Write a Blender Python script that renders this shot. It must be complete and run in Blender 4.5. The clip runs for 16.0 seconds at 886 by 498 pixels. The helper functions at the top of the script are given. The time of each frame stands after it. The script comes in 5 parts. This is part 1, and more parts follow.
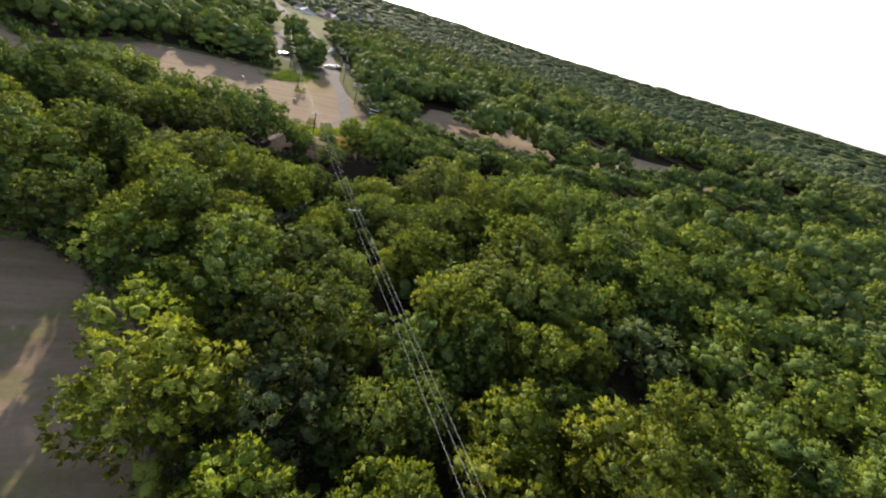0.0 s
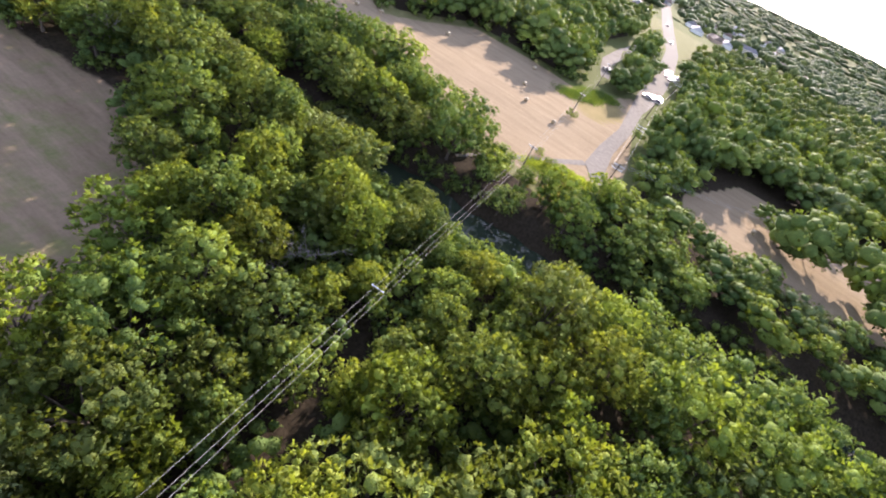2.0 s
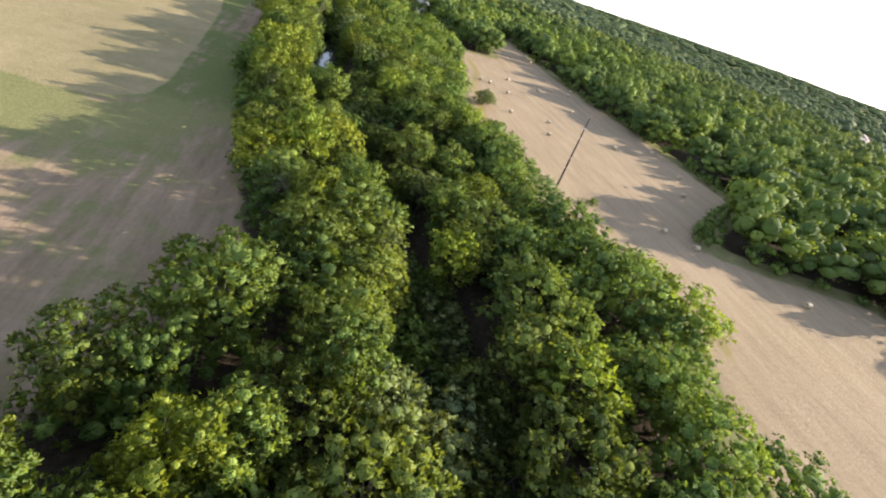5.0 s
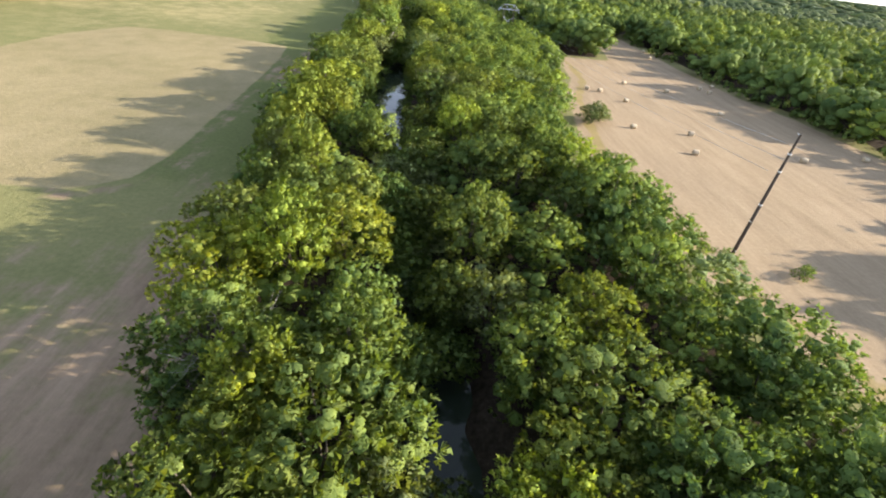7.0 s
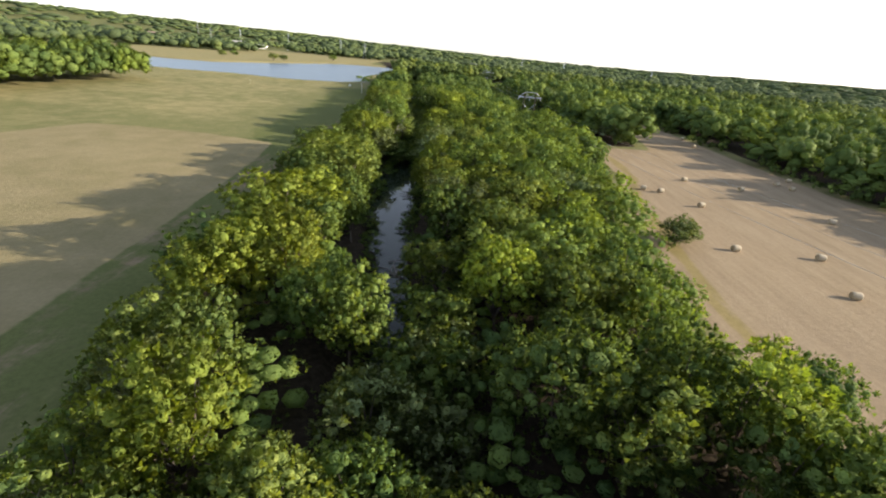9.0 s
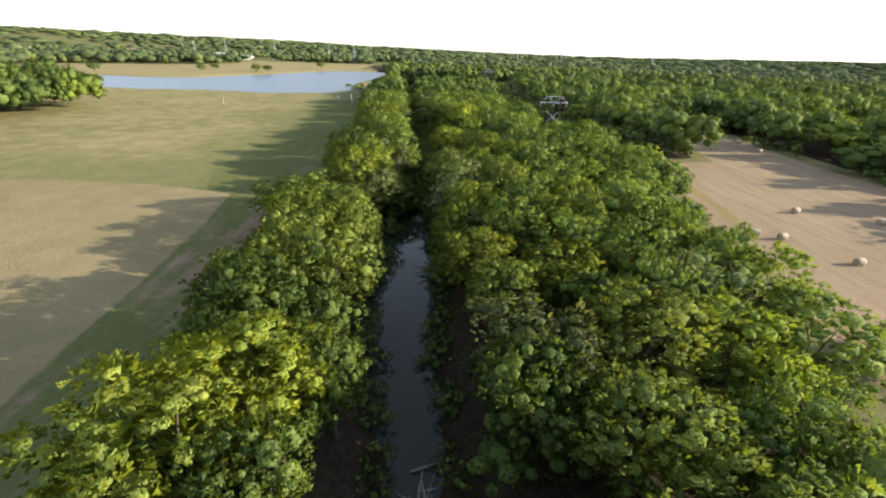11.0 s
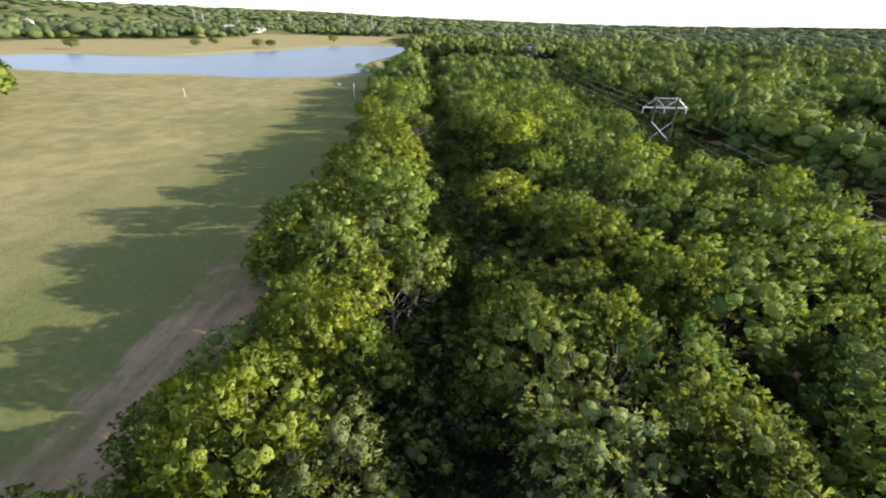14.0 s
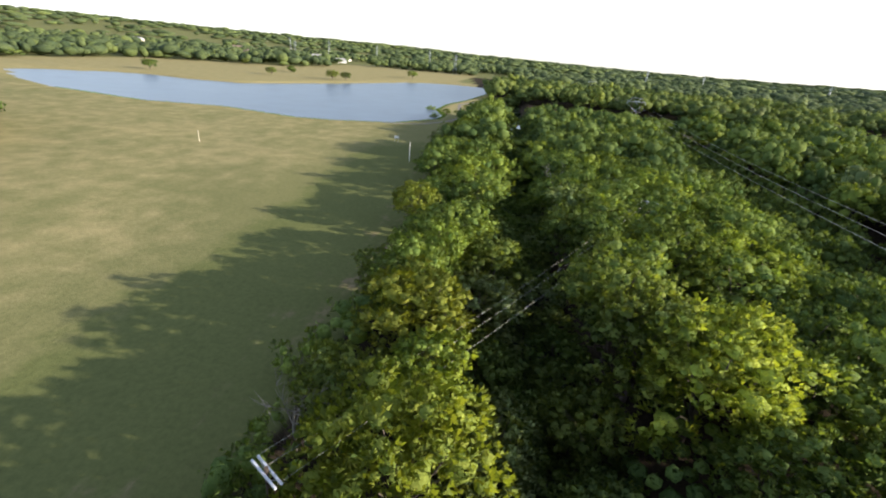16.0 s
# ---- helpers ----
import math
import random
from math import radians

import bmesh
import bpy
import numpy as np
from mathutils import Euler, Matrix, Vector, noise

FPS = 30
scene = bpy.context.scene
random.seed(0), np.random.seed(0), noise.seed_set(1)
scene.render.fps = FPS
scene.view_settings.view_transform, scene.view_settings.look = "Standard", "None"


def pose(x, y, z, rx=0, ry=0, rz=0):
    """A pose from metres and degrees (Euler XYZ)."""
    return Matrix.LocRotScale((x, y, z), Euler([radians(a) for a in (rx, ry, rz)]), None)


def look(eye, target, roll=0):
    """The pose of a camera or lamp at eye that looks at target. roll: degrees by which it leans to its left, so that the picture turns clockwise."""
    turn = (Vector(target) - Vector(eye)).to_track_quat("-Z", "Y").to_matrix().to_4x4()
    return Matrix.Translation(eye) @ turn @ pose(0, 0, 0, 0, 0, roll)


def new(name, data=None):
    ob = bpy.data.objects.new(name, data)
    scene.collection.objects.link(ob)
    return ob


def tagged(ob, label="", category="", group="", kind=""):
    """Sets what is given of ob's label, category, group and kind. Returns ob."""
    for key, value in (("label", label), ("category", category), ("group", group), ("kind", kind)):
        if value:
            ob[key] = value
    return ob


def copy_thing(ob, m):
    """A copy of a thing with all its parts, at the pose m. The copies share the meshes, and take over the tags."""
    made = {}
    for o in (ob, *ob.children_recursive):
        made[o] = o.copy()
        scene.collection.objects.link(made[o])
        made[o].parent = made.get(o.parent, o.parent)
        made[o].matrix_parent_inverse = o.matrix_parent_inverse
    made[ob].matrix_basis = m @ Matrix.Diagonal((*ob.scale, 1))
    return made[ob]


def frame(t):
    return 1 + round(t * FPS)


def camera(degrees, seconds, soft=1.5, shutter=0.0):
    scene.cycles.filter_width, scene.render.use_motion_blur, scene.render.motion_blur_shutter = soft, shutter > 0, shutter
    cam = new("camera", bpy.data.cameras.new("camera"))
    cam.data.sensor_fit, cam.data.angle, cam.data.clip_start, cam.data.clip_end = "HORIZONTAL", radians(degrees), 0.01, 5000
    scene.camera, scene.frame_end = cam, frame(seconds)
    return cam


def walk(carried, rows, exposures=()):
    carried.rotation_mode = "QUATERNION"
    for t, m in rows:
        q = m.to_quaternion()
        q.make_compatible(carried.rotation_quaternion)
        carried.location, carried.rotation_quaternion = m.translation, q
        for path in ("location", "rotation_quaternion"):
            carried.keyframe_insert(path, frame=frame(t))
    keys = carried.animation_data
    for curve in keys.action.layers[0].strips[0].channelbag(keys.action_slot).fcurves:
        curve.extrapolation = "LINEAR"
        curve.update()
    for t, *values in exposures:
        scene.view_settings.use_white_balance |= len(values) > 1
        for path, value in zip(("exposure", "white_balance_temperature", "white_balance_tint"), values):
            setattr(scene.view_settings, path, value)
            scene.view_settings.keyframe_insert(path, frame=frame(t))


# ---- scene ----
cam = camera(90.6, 16.0, soft=2.0)
METRES, EYE, TILT, LEAN, TURN = 300.0, 32.7, -27.2, -15.66, -105.0
ROWS = [
    (0.0, 0.0, 0.0, 0.0, 0.0, 0.0, -0.0),
    (0.5, 0.0221, 0.0185, 0.0169, 9.99, -0.11, -1.68),
    (1.0, 0.0384, 0.0392, 0.0328, 19.39, -2.04, -9.44),
    (1.5, 0.0484, 0.0613, 0.0472, 27.82, -4.46, -19.4),
    (2.0, 0.0512, 0.0837, 0.0606, 38.15, -9.27, -28.11),
    (2.5, 0.0471, 0.1054, 0.0726, 44.39, -8.98, -30.15),
    (3.0, 0.0365, 0.1263, 0.0835, 50.83, -8.26, -31.2),
    (3.5, 0.0214, 0.1458, 0.0942, 61.41, -10.95, -35.87),
    (4.0, 0.0017, 0.1622, 0.1034, 74.14, -15.08, -42.19),
    (4.5, -0.0219, 0.1732, 0.1117, 84.0, -15.2, -45.37),
    (7.0, -0.161, 0.1787, 0.1319, 106.36, -26.35, -36.12),
    (7.5, -0.19, 0.1742, 0.1323, 113.95, -26.79, -39.82),
    (8.0, -0.2183, 0.1655, 0.1325, 116.24, -23.74, -40.72),
    (8.5, -0.2455, 0.1534, 0.1322, 114.41, -21.49, -40.35),
    (9.0, -0.2716, 0.139, 0.1321, 107.9, -17.47, -35.29),
    (9.5, -0.2976, 0.1245, 0.1326, 106.45, -16.82, -32.94),
    (10.0, -0.3233, 0.1104, 0.1337, 106.91, -16.8, -32.52),
    (12.5, -0.451, 0.044, 0.1449, 106.81, -18.76, -31.38),
    (13.0, -0.4822, 0.0306, 0.1474, 107.81, -20.16, -31.38),
    (13.5, -0.516, 0.0169, 0.15, 108.25, -20.73, -31.44),
    (14.0, -0.552, 0.0023, 0.1533, 110.3, -22.05, -31.91),
    (14.5, -0.5896, -0.0141, 0.1567, 113.72, -23.85, -32.41),
    (15.0, -0.6282, -0.0331, 0.1596, 115.27, -25.19, -33.0),
    (15.5, -0.6672, -0.0543, 0.1613, 116.98, -24.31, -33.81),
    (16.0, -0.7071, -0.0793, 0.1635, 122.16, -24.54, -35.44),
]
EXPOSURES = [(0.0, 0.89, 6250, 18), (0.5, 1.41, 6200, 24), (1.0, 1.60, 6150, 25), (1.5, 1.67, 6050, 25), (2.0, 1.85, 6030, 25), (2.5, 2.15, 6000, 24), (3.5, 2.13, 6000, 23), (4.0, 1.95, 6130, 16), (4.7, 1.60, 6230, 15), (7.0, 1.73, 6280, 14), (8.0, 1.27, 6380, 12), (8.5, 1.13, 6430, 12), (9.0, 1.10, 6480, 12), (10.2, 1.15, 6480, 12), (12.3, 1.35, 6330, 14), (14.5, 1.35, 6280, 15), (15.5, 1.25, 6280, 13), (16.0, 1.10, 6280, 12)]
PATH = [(t, pose(0, 0, EYE, TILT, LEAN, TURN) @ pose(METRES * x, METRES * y, METRES * z, 90 + pitch, roll, yaw)) for t, x, y, z, yaw, pitch, roll in ROWS]
walk(cam, PATH, EXPOSURES)

# ---- world, sun, exposure ----
SUN_ELEV, SUN_AZ = 17.2, 2.0          # degrees; azimuth measured from +x towards +y
world = bpy.data.worlds.new("sky")
scene.world = world
world.use_nodes = True
wn = world.node_tree
sky = wn.nodes.new("ShaderNodeTexSky")
sky.sky_type = "NISHITA"
sky.sun_disc = False
sky.sun_elevation = radians(SUN_ELEV)
sky.sun_rotation = radians(90 - SUN_AZ)
sky.altitude, sky.air_density, sky.dust_density, sky.ozone_density = 150, 1.0, 0.35, 3.0
haze = wn.nodes.new("ShaderNodeHueSaturation")
haze.inputs["Saturation"].default_value = 0.5
wn.links.new(sky.outputs[0], haze.inputs["Color"])
wn.links.new(haze.outputs[0], wn.nodes["Background"].inputs[0])
wn.nodes["Background"].inputs[1].default_value = 0.15

sun = new("sun", bpy.data.lights.new("sun", "SUN"))
sun.data.energy, sun.data.angle, sun.data.color = 5.0, radians(0.7), (1.0, 0.87, 0.68)
sd = Vector((math.cos(radians(SUN_AZ)) * math.cos(radians(SUN_ELEV)), math.sin(radians(SUN_AZ)) * math.cos(radians(SUN_ELEV)), math.sin(radians(SUN_ELEV))))
sun.matrix_world = look(sd * 900, (0, 0, 0))


# ---- materials ----
def mat(name):
    m = bpy.data.materials.new(name)
    m.use_nodes = True
    return m, m.node_tree, m.node_tree.nodes["Principled BSDF"]


def node(nt, kind, **inputs):
    n = nt.nodes.new(kind)
    for k, v in inputs.items():
        n.inputs[k.replace("_", " ")].default_value = v
    return n


def noise_tex(nt, scale, detail=4.0, rough=0.6, coord=None):
    n = node(nt, "ShaderNodeTexNoise", Scale=scale, Detail=detail, Roughness=rough)
    if coord is None:
        coord = nt.nodes.new("ShaderNodeNewGeometry").outputs["Position"]
    nt.links.new(coord, n.inputs["Vector"])
    return n.outputs["Fac"]


def ramp(nt, fac, stops):
    r = nt.nodes.new("ShaderNodeValToRGB")
    while len(r.color_ramp.elements) < len(stops):
        r.color_ramp.elements.new(0.5)
    for e, (p, c) in zip(r.color_ramp.elements, stops):
        e.position, e.color = p, (*c, 1)
    nt.links.new(fac, r.inputs[0])
    return r.outputs[0]


def mixc(nt, fac, a, b, mode="MIX"):
    m = nt.nodes.new("ShaderNodeMix")
    m.data_type, m.blend_type = "RGBA", mode
    ins = [i for i in m.inputs if i.type == "RGBA"]
    if isinstance(fac, (int, float)):
        m.inputs[0].default_value = fac
    else:
        nt.links.new(fac, m.inputs[0])
    for i, v in zip(ins, (a, b)):
        if isinstance(v, tuple):
            i.default_value = (*v, 1)
        else:
            nt.links.new(v, i)
    return [o for o in m.outputs if o.type == "RGBA"][0]


def math_node(nt, op, a, b=None, clamp=False):
    m = nt.nodes.new("ShaderNodeMath")
    m.operation, m.use_clamp = op, clamp
    for i, v in enumerate((a, b)):
        if v is None:
            continue
        if isinstance(v, (int, float)):
            m.inputs[i].default_value = v
        else:
            nt.links.new(v, m.inputs[i])
    return m.outputs[0]


def bump(nt, bsdf, height, strength, dist):
    b = node(nt, "ShaderNodeBump", Strength=strength, Distance=dist)
    nt.links.new(height, b.inputs["Height"])
    nt.links.new(b.outputs[0], bsdf.inputs["Normal"])


def leaf_material(name, dark, mid, light, trans=0.32, grain=1.6, depth=0.25, lace=0.0):
    """Foliage; lace is the share of gaps between the small leaves of a spray."""
    m, nt, p = mat(name)
    geo = nt.nodes.new("ShaderNodeNewGeometry")
    info = nt.nodes.new("ShaderNodeObjectInfo")
    clump, fine = noise_tex(nt, grain, 3.0, 0.6), noise_tex(nt, grain * 4.6, 2.0, 0.6)
    pick = math_node(nt, "ADD", math_node(nt, "MULTIPLY", geo.outputs["Random Per Island"], 0.3), math_node(nt, "ADD", math_node(nt, "MULTIPLY", clump, 0.35), math_node(nt, "MULTIPLY", fine, 0.35)))
    col = ramp(nt, pick, [(0.32, dark), (0.5, mid), (0.68, light)])
    hsv = node(nt, "ShaderNodeHueSaturation")
    nt.links.new(col, hsv.inputs["Color"])
    # each tree shifts a little in hue and value
    nt.links.new(math_node(nt, "ADD", math_node(nt, "MULTIPLY", info.outputs["Random"], 0.024), 0.490), hsv.inputs["Hue"])
    rnd2 = math_node(nt, "FRACT", math_node(nt, "MULTIPLY", info.outputs["Random"], 17.3))
    nt.links.new(math_node(nt, "ADD", math_node(nt, "MULTIPLY", rnd2, 0.5), 0.78), hsv.inputs["Value"])
    patch = ramp(nt, noise_tex(nt, 0.11, 2.0), [(0.3, (0.72, 0.80, 0.90)), (0.5, (1.0, 1.0, 1.0)), (0.7, (1.18, 1.16, 0.95))])
    c = mixc(nt, 1.0, hsv.outputs[0], patch, "MULTIPLY")
    bump(nt, p, math_node(nt, "ADD", clump, fine), 0.6, depth)
    nt.links.new(c, p.inputs["Base Color"])
    p.inputs["Roughness"].default_value = 0.75
    p.inputs["Specular IOR Level"].default_value = 0.08
    tr = nt.nodes.new("ShaderNodeBsdfTranslucent")
    nt.links.new(mixc(nt, 1.0, c, (1.65, 1.6, 0.55), "MULTIPLY"), tr.inputs[0])
    ms = nt.nodes.new("ShaderNodeMixShader")
    ms.inputs[0].default_value = trans
    nt.links.new(p.outputs[0], ms.inputs[1])
    nt.links.new(tr.outputs[0], ms.inputs[2])
    out = ms
    if lace:
        cut = math_node(nt, "LESS_THAN", noise_tex(nt, 5.5, 1.0, 0.5), lace)
        out = nt.nodes.new("ShaderNodeMixShader")
        nt.links.new(cut, out.inputs[0])
        nt.links.new(ms.outputs[0], out.inputs[1])
        nt.links.new(nt.nodes.new("ShaderNodeBsdfTransparent").outputs[0], out.inputs[2])
    nt.links.new(out.outputs[0], nt.nodes["Material Output"].inputs[0])
    return m


GREENS = {
    "elm": ((0.104, 0.150, 0.045), (0.165, 0.218, 0.060), (0.250, 0.302, 0.080)),
    "pecan": ((0.145, 0.192, 0.042), (0.216, 0.268, 0.054), (0.315, 0.362, 0.074)),
    "oak": ((0.076, 0.115, 0.036), (0.118, 0.166, 0.047), (0.182, 0.232, 0.064)),
    "willow": ((0.118, 0.155, 0.070), (0.172, 0.215, 0.092), (0.24, 0.285, 0.118)),
}
LEAF = {k: leaf_material("leaf_" + k, *c, lace=0.40) for k, c in GREENS.items()}
DENSE = {k: leaf_material("foliage_" + k, *[tuple(0.8 * q for q in v) for v in c], trans=0.3) for k, c in GREENS.items()}
FAR_LEAF = leaf_material("leaf_far_woods", (0.042, 0.060, 0.028), (0.064, 0.086, 0.037), (0.094, 0.120, 0.050), 0.2, 0.5, 0.9)
FAR_WOOD = leaf_material("leaf_far_bright", (0.060, 0.082, 0.031), (0.092, 0.118, 0.042), (0.130, 0.158, 0.055), 0.2, 0.5, 0.9)


def bark_material(name, a, b):
    m, nt, p = mat(name)
    c = nt.nodes.new("ShaderNodeTexCoord").outputs["Object"]
    n = noise_tex(nt, 5.0, 6.0, 0.7, c)
    nt.links.new(ramp(nt, n, [(0.3, a), (0.7, b)]), p.inputs["Base Color"])
    p.inputs["Roughness"].default_value = 0.95
    bump(nt, p, n, 0.6, 0.05)
    return m


BARK = bark_material("bark", (0.06, 0.045, 0.035), (0.17, 0.14, 0.11))
DEADWOOD = bark_material("dead_wood", (0.15, 0.135, 0.12), (0.33, 0.30, 0.265))
POLEWOOD = bark_material("pole_wood", (0.035, 0.026, 0.02), (0.09, 0.065, 0.05))


def simple(name, col, rough=0.7, metal=0.0, var=0.15, scale=2.0, bmp=0.0, gloss=0.5):
    m, nt, p = mat(name)
    lo = tuple(v * (1 - var) for v in col)
    hi = tuple(min(1, v * (1 + var)) for v in col)
    c = nt.nodes.new("ShaderNodeTexCoord").outputs["Object"]
    n = noise_tex(nt, scale, 5.0, 0.65, c)
    nt.links.new(ramp(nt, n, [(0.3, lo), (0.7, hi)]), p.inputs["Base Color"])
    p.inputs["Roughness"].default_value, p.inputs["Metallic"].default_value = rough, metal
    p.inputs["Specular IOR Level"].default_value = gloss
    if bmp:
        bump(nt, p, n, 0.5, bmp)
    return m


STEEL = simple("galvanised_steel", (0.62, 0.63, 0.64), 0.45, 0.3)
CABLE = simple("cable", (0.36, 0.35, 0.32), 0.7, 0.0, gloss=0.3)
PORCELAIN = simple("porcelain", (0.75, 0.76, 0.75), 0.3)
GREYARM = simple("weathered_crossarm", (0.55, 0.57, 0.62), 0.8, 0.0, 0.25, 8.0)


def ground_material():
    m, nt, p = mat("ground")
    at = nt.nodes.new("ShaderNodeVertexColor")
    at.layer_name = "cover"
    sep = nt.nodes.new("ShaderNodeSeparateColor")
    nt.links.new(at.outputs[0], sep.inputs[0])
    big, medium, fine = noise_tex(nt, 0.03, 3), noise_tex(nt, 0.18, 5, 0.65), noise_tex(nt, 1.6, 6, 0.75)
    # streaks along the mowing direction
    geo = nt.nodes.new("ShaderNodeNewGeometry")
    mp = nt.nodes.new("ShaderNodeMapping")
    mp.inputs["Scale"].default_value = (1.0, 0.14, 1.0)
    mp.inputs["Rotation"].default_value = (0, 0, radians(6))
    nt.links.new(geo.outputs["Position"], mp.inputs["Vector"])
    streak = noise_tex(nt, 0.34, 6, 0.72, mp.outputs[0])
    grass = mixc(nt, medium, (0.110, 0.132, 0.050), (0.185, 0.188, 0.080))
    grass = mixc(nt, math_node(nt, "MULTIPLY", fine, 0.5), grass, (0.26, 0.215, 0.11))
    stub = ramp(nt, streak, [(0.25, (0.205, 0.155, 0.095)), (0.48, (0.285, 0.218, 0.136)), (0.8, (0.375, 0.295, 0.190))])
    stub = mixc(nt, math_node(nt, "MULTIPLY", big, 0.45), stub, (0.31, 0.245, 0.175))
    dry = ramp(nt, medium, [(0.25, (0.225, 0.204, 0.094)), (0.75, (0.322, 0.276, 0.140))])
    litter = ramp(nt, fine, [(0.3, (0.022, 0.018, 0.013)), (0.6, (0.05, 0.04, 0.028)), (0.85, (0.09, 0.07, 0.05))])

    def mask(ch, noise_out, amount=0.7, src=None):
        s = math_node(nt, "ADD", (src or sep).outputs[ch], math_node(nt, "MULTIPLY", math_node(nt, "SUBTRACT", noise_out, 0.5), amount))
        mr = nt.nodes.new("ShaderNodeMapRange")
        mr.interpolation_type = "SMOOTHSTEP"
        mr.inputs[1].default_value, mr.inputs[2].default_value = 0.35, 0.65
        nt.links.new(s, mr.inputs[0])
        return mr.outputs[0]

    soil = ramp(nt, streak, [(0.25, (0.15, 0.110, 0.070)), (0.5, (0.235, 0.175, 0.117)), (0.75, (0.32, 0.242, 0.165))])
    at2 = nt.nodes.new("ShaderNodeVertexColor")
    at2.layer_name = "soil"
    sep2 = nt.nodes.new("ShaderNodeSeparateColor")
    nt.links.new(at2.outputs[0], sep2.inputs[0])
    c = mixc(nt, mask(1, math_node(nt, "ADD", math_node(nt, "MULTIPLY", medium, 0.5), math_node(nt, "MULTIPLY", big, 0.5)), 0.9), grass, dry)
    c = mixc(nt, math_node(nt, "MULTIPLY", mask(2, medium, 0.9, sep2), 0.75), c, mixc(nt, fine, (0.075, 0.100, 0.034), (0.135, 0.150, 0.055)))
    c = mixc(nt, mask(0, math_node(nt, "ADD", math_node(nt, "MULTIPLY", medium, 0.6), math_node(nt, "MULTIPLY", streak, 0.4)), 1.5, sep2), c, soil)
    bare = ramp(nt, math_node(nt, "ADD", math_node(nt, "MULTIPLY", big, 0.5), math_node(nt, "MULTIPLY", medium, 0.5)), [(0.3, (0.195, 0.172, 0.085)), (0.5, (0.252, 0.212, 0.116)), (0.7, (0.298, 0.250, 0.145))])
    worn = math_node(nt, "ADD", at.outputs["Alpha"], math_node(nt, "MULTIPLY", math_node(nt, "SUBTRACT", medium, 0.5), 0.35))
    edge = nt.nodes.new("ShaderNodeMapRange")
    edge.inputs[1].default_value, edge.inputs[2].default_value = 0.42, 0.58
    nt.links.new(worn, edge.inputs[0])
    c = mixc(nt, edge.outputs[0], c, bare)
    c = mixc(nt, mask(0, medium, 0.5), c, stub)
    c = mixc(nt, mask(1, streak, 1.2, sep2), c, mixc(nt, medium, (0.20, 0.165, 0.07), (0.32, 0.25, 0.12)))
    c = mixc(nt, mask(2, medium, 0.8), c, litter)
    c = mixc(nt, 0.35, c, ramp(nt, fine, [(0.25, (0.55, 0.55, 0.55)), (0.75, (1.3, 1.3, 1.3))]), "MULTIPLY")
    nt.links.new(c, p.inputs["Base Color"])
    p.inputs["Roughness"].default_value = 1.0
    p.inputs["Specular IOR Level"].default_value = 0.02
    bump(nt, p, math_node(nt, "ADD", fine, streak), 0.6, 0.15)
    return m


def water_material(name, col, rough, wave):
    m, nt, p = mat(name)
    n = noise_tex(nt, wave, 4, 0.6)
    nt.links.new(ramp(nt, noise_tex(nt, 0.08, 3), [(0.3, col), (0.7, tuple(v * 1.35 for v in col))]), p.inputs["Base Color"])
    p.inputs["Roughness"].default_value = rough
    p.inputs["IOR"].default_value = 1.33
    bump(nt, p, n, 0.06, 0.03)
    return m


GROUND = ground_material()
CREEK = water_material("creek_water", (0.022, 0.031, 0.021), 0.03, 0.5)
LAKE = water_material("lake_water", (0.05, 0.075, 0.11), 0.30, 0.9)
GRAVEL = simple("gravel", (0.205, 0.186, 0.162), 1.0, 0, 0.22, 0.9, 0.02, 0.05)
CONCRETE = simple("pale_concrete", (0.20, 0.182, 0.160), 1.0, 0, 0.2, 0.2, 0.0, 0.05)


# ---- mesh helpers ----
def quick_mesh(name, verts, faces, n):
    """A mesh of n-cornered faces from arrays."""
    verts, faces = np.asarray(verts, np.float32), np.asarray(faces, np.int32)
    me = bpy.data.meshes.new(name)
    me.vertices.add(len(verts))
    me.vertices.foreach_set("co", verts.ravel())
    me.loops.add(faces.size)
    me.loops.foreach_set("vertex_index", faces.ravel())
    me.polygons.add(len(faces))
    me.polygons.foreach_set("loop_start", np.arange(0, faces.size, n, dtype=np.int32))
    me.update(calc_edges=True)
    return me


def root(name, m=None):
    ob = new(name)
    ob.empty_display_size = 0.3
    if m is not None:
        ob.matrix_basis = m
    return ob


def part(name, data, material, parent, label=""):
    if isinstance(data, bmesh.types.BMesh):
        me = bpy.data.meshes.new(name)
        data.to_mesh(me)
        data.free()
    else:
        me = data
    me.materials.clear()
    me.materials.append(material)
    ob = new(name, me)
    ob.parent = parent
    if label:
        tagged(ob, label)
    return ob


def box(sx, sy, sz, at=(0, 0, 0), bm=None, bevel=0.0, rot=None):
    bm = bm or bmesh.new()
    m = Matrix.Translation(at) @ (rot or Matrix.Identity(4)) @ Matrix.Diagonal((sx, sy, sz, 1))
    r = bmesh.ops.create_cube(bm, size=1.0, matrix=m)
    if bevel:
        es = list({e for v in r["verts"] for e in v.link_edges})
        bmesh.ops.bevel(bm, geom=es, offset=bevel, segments=2, affect="EDGES")
    return bm


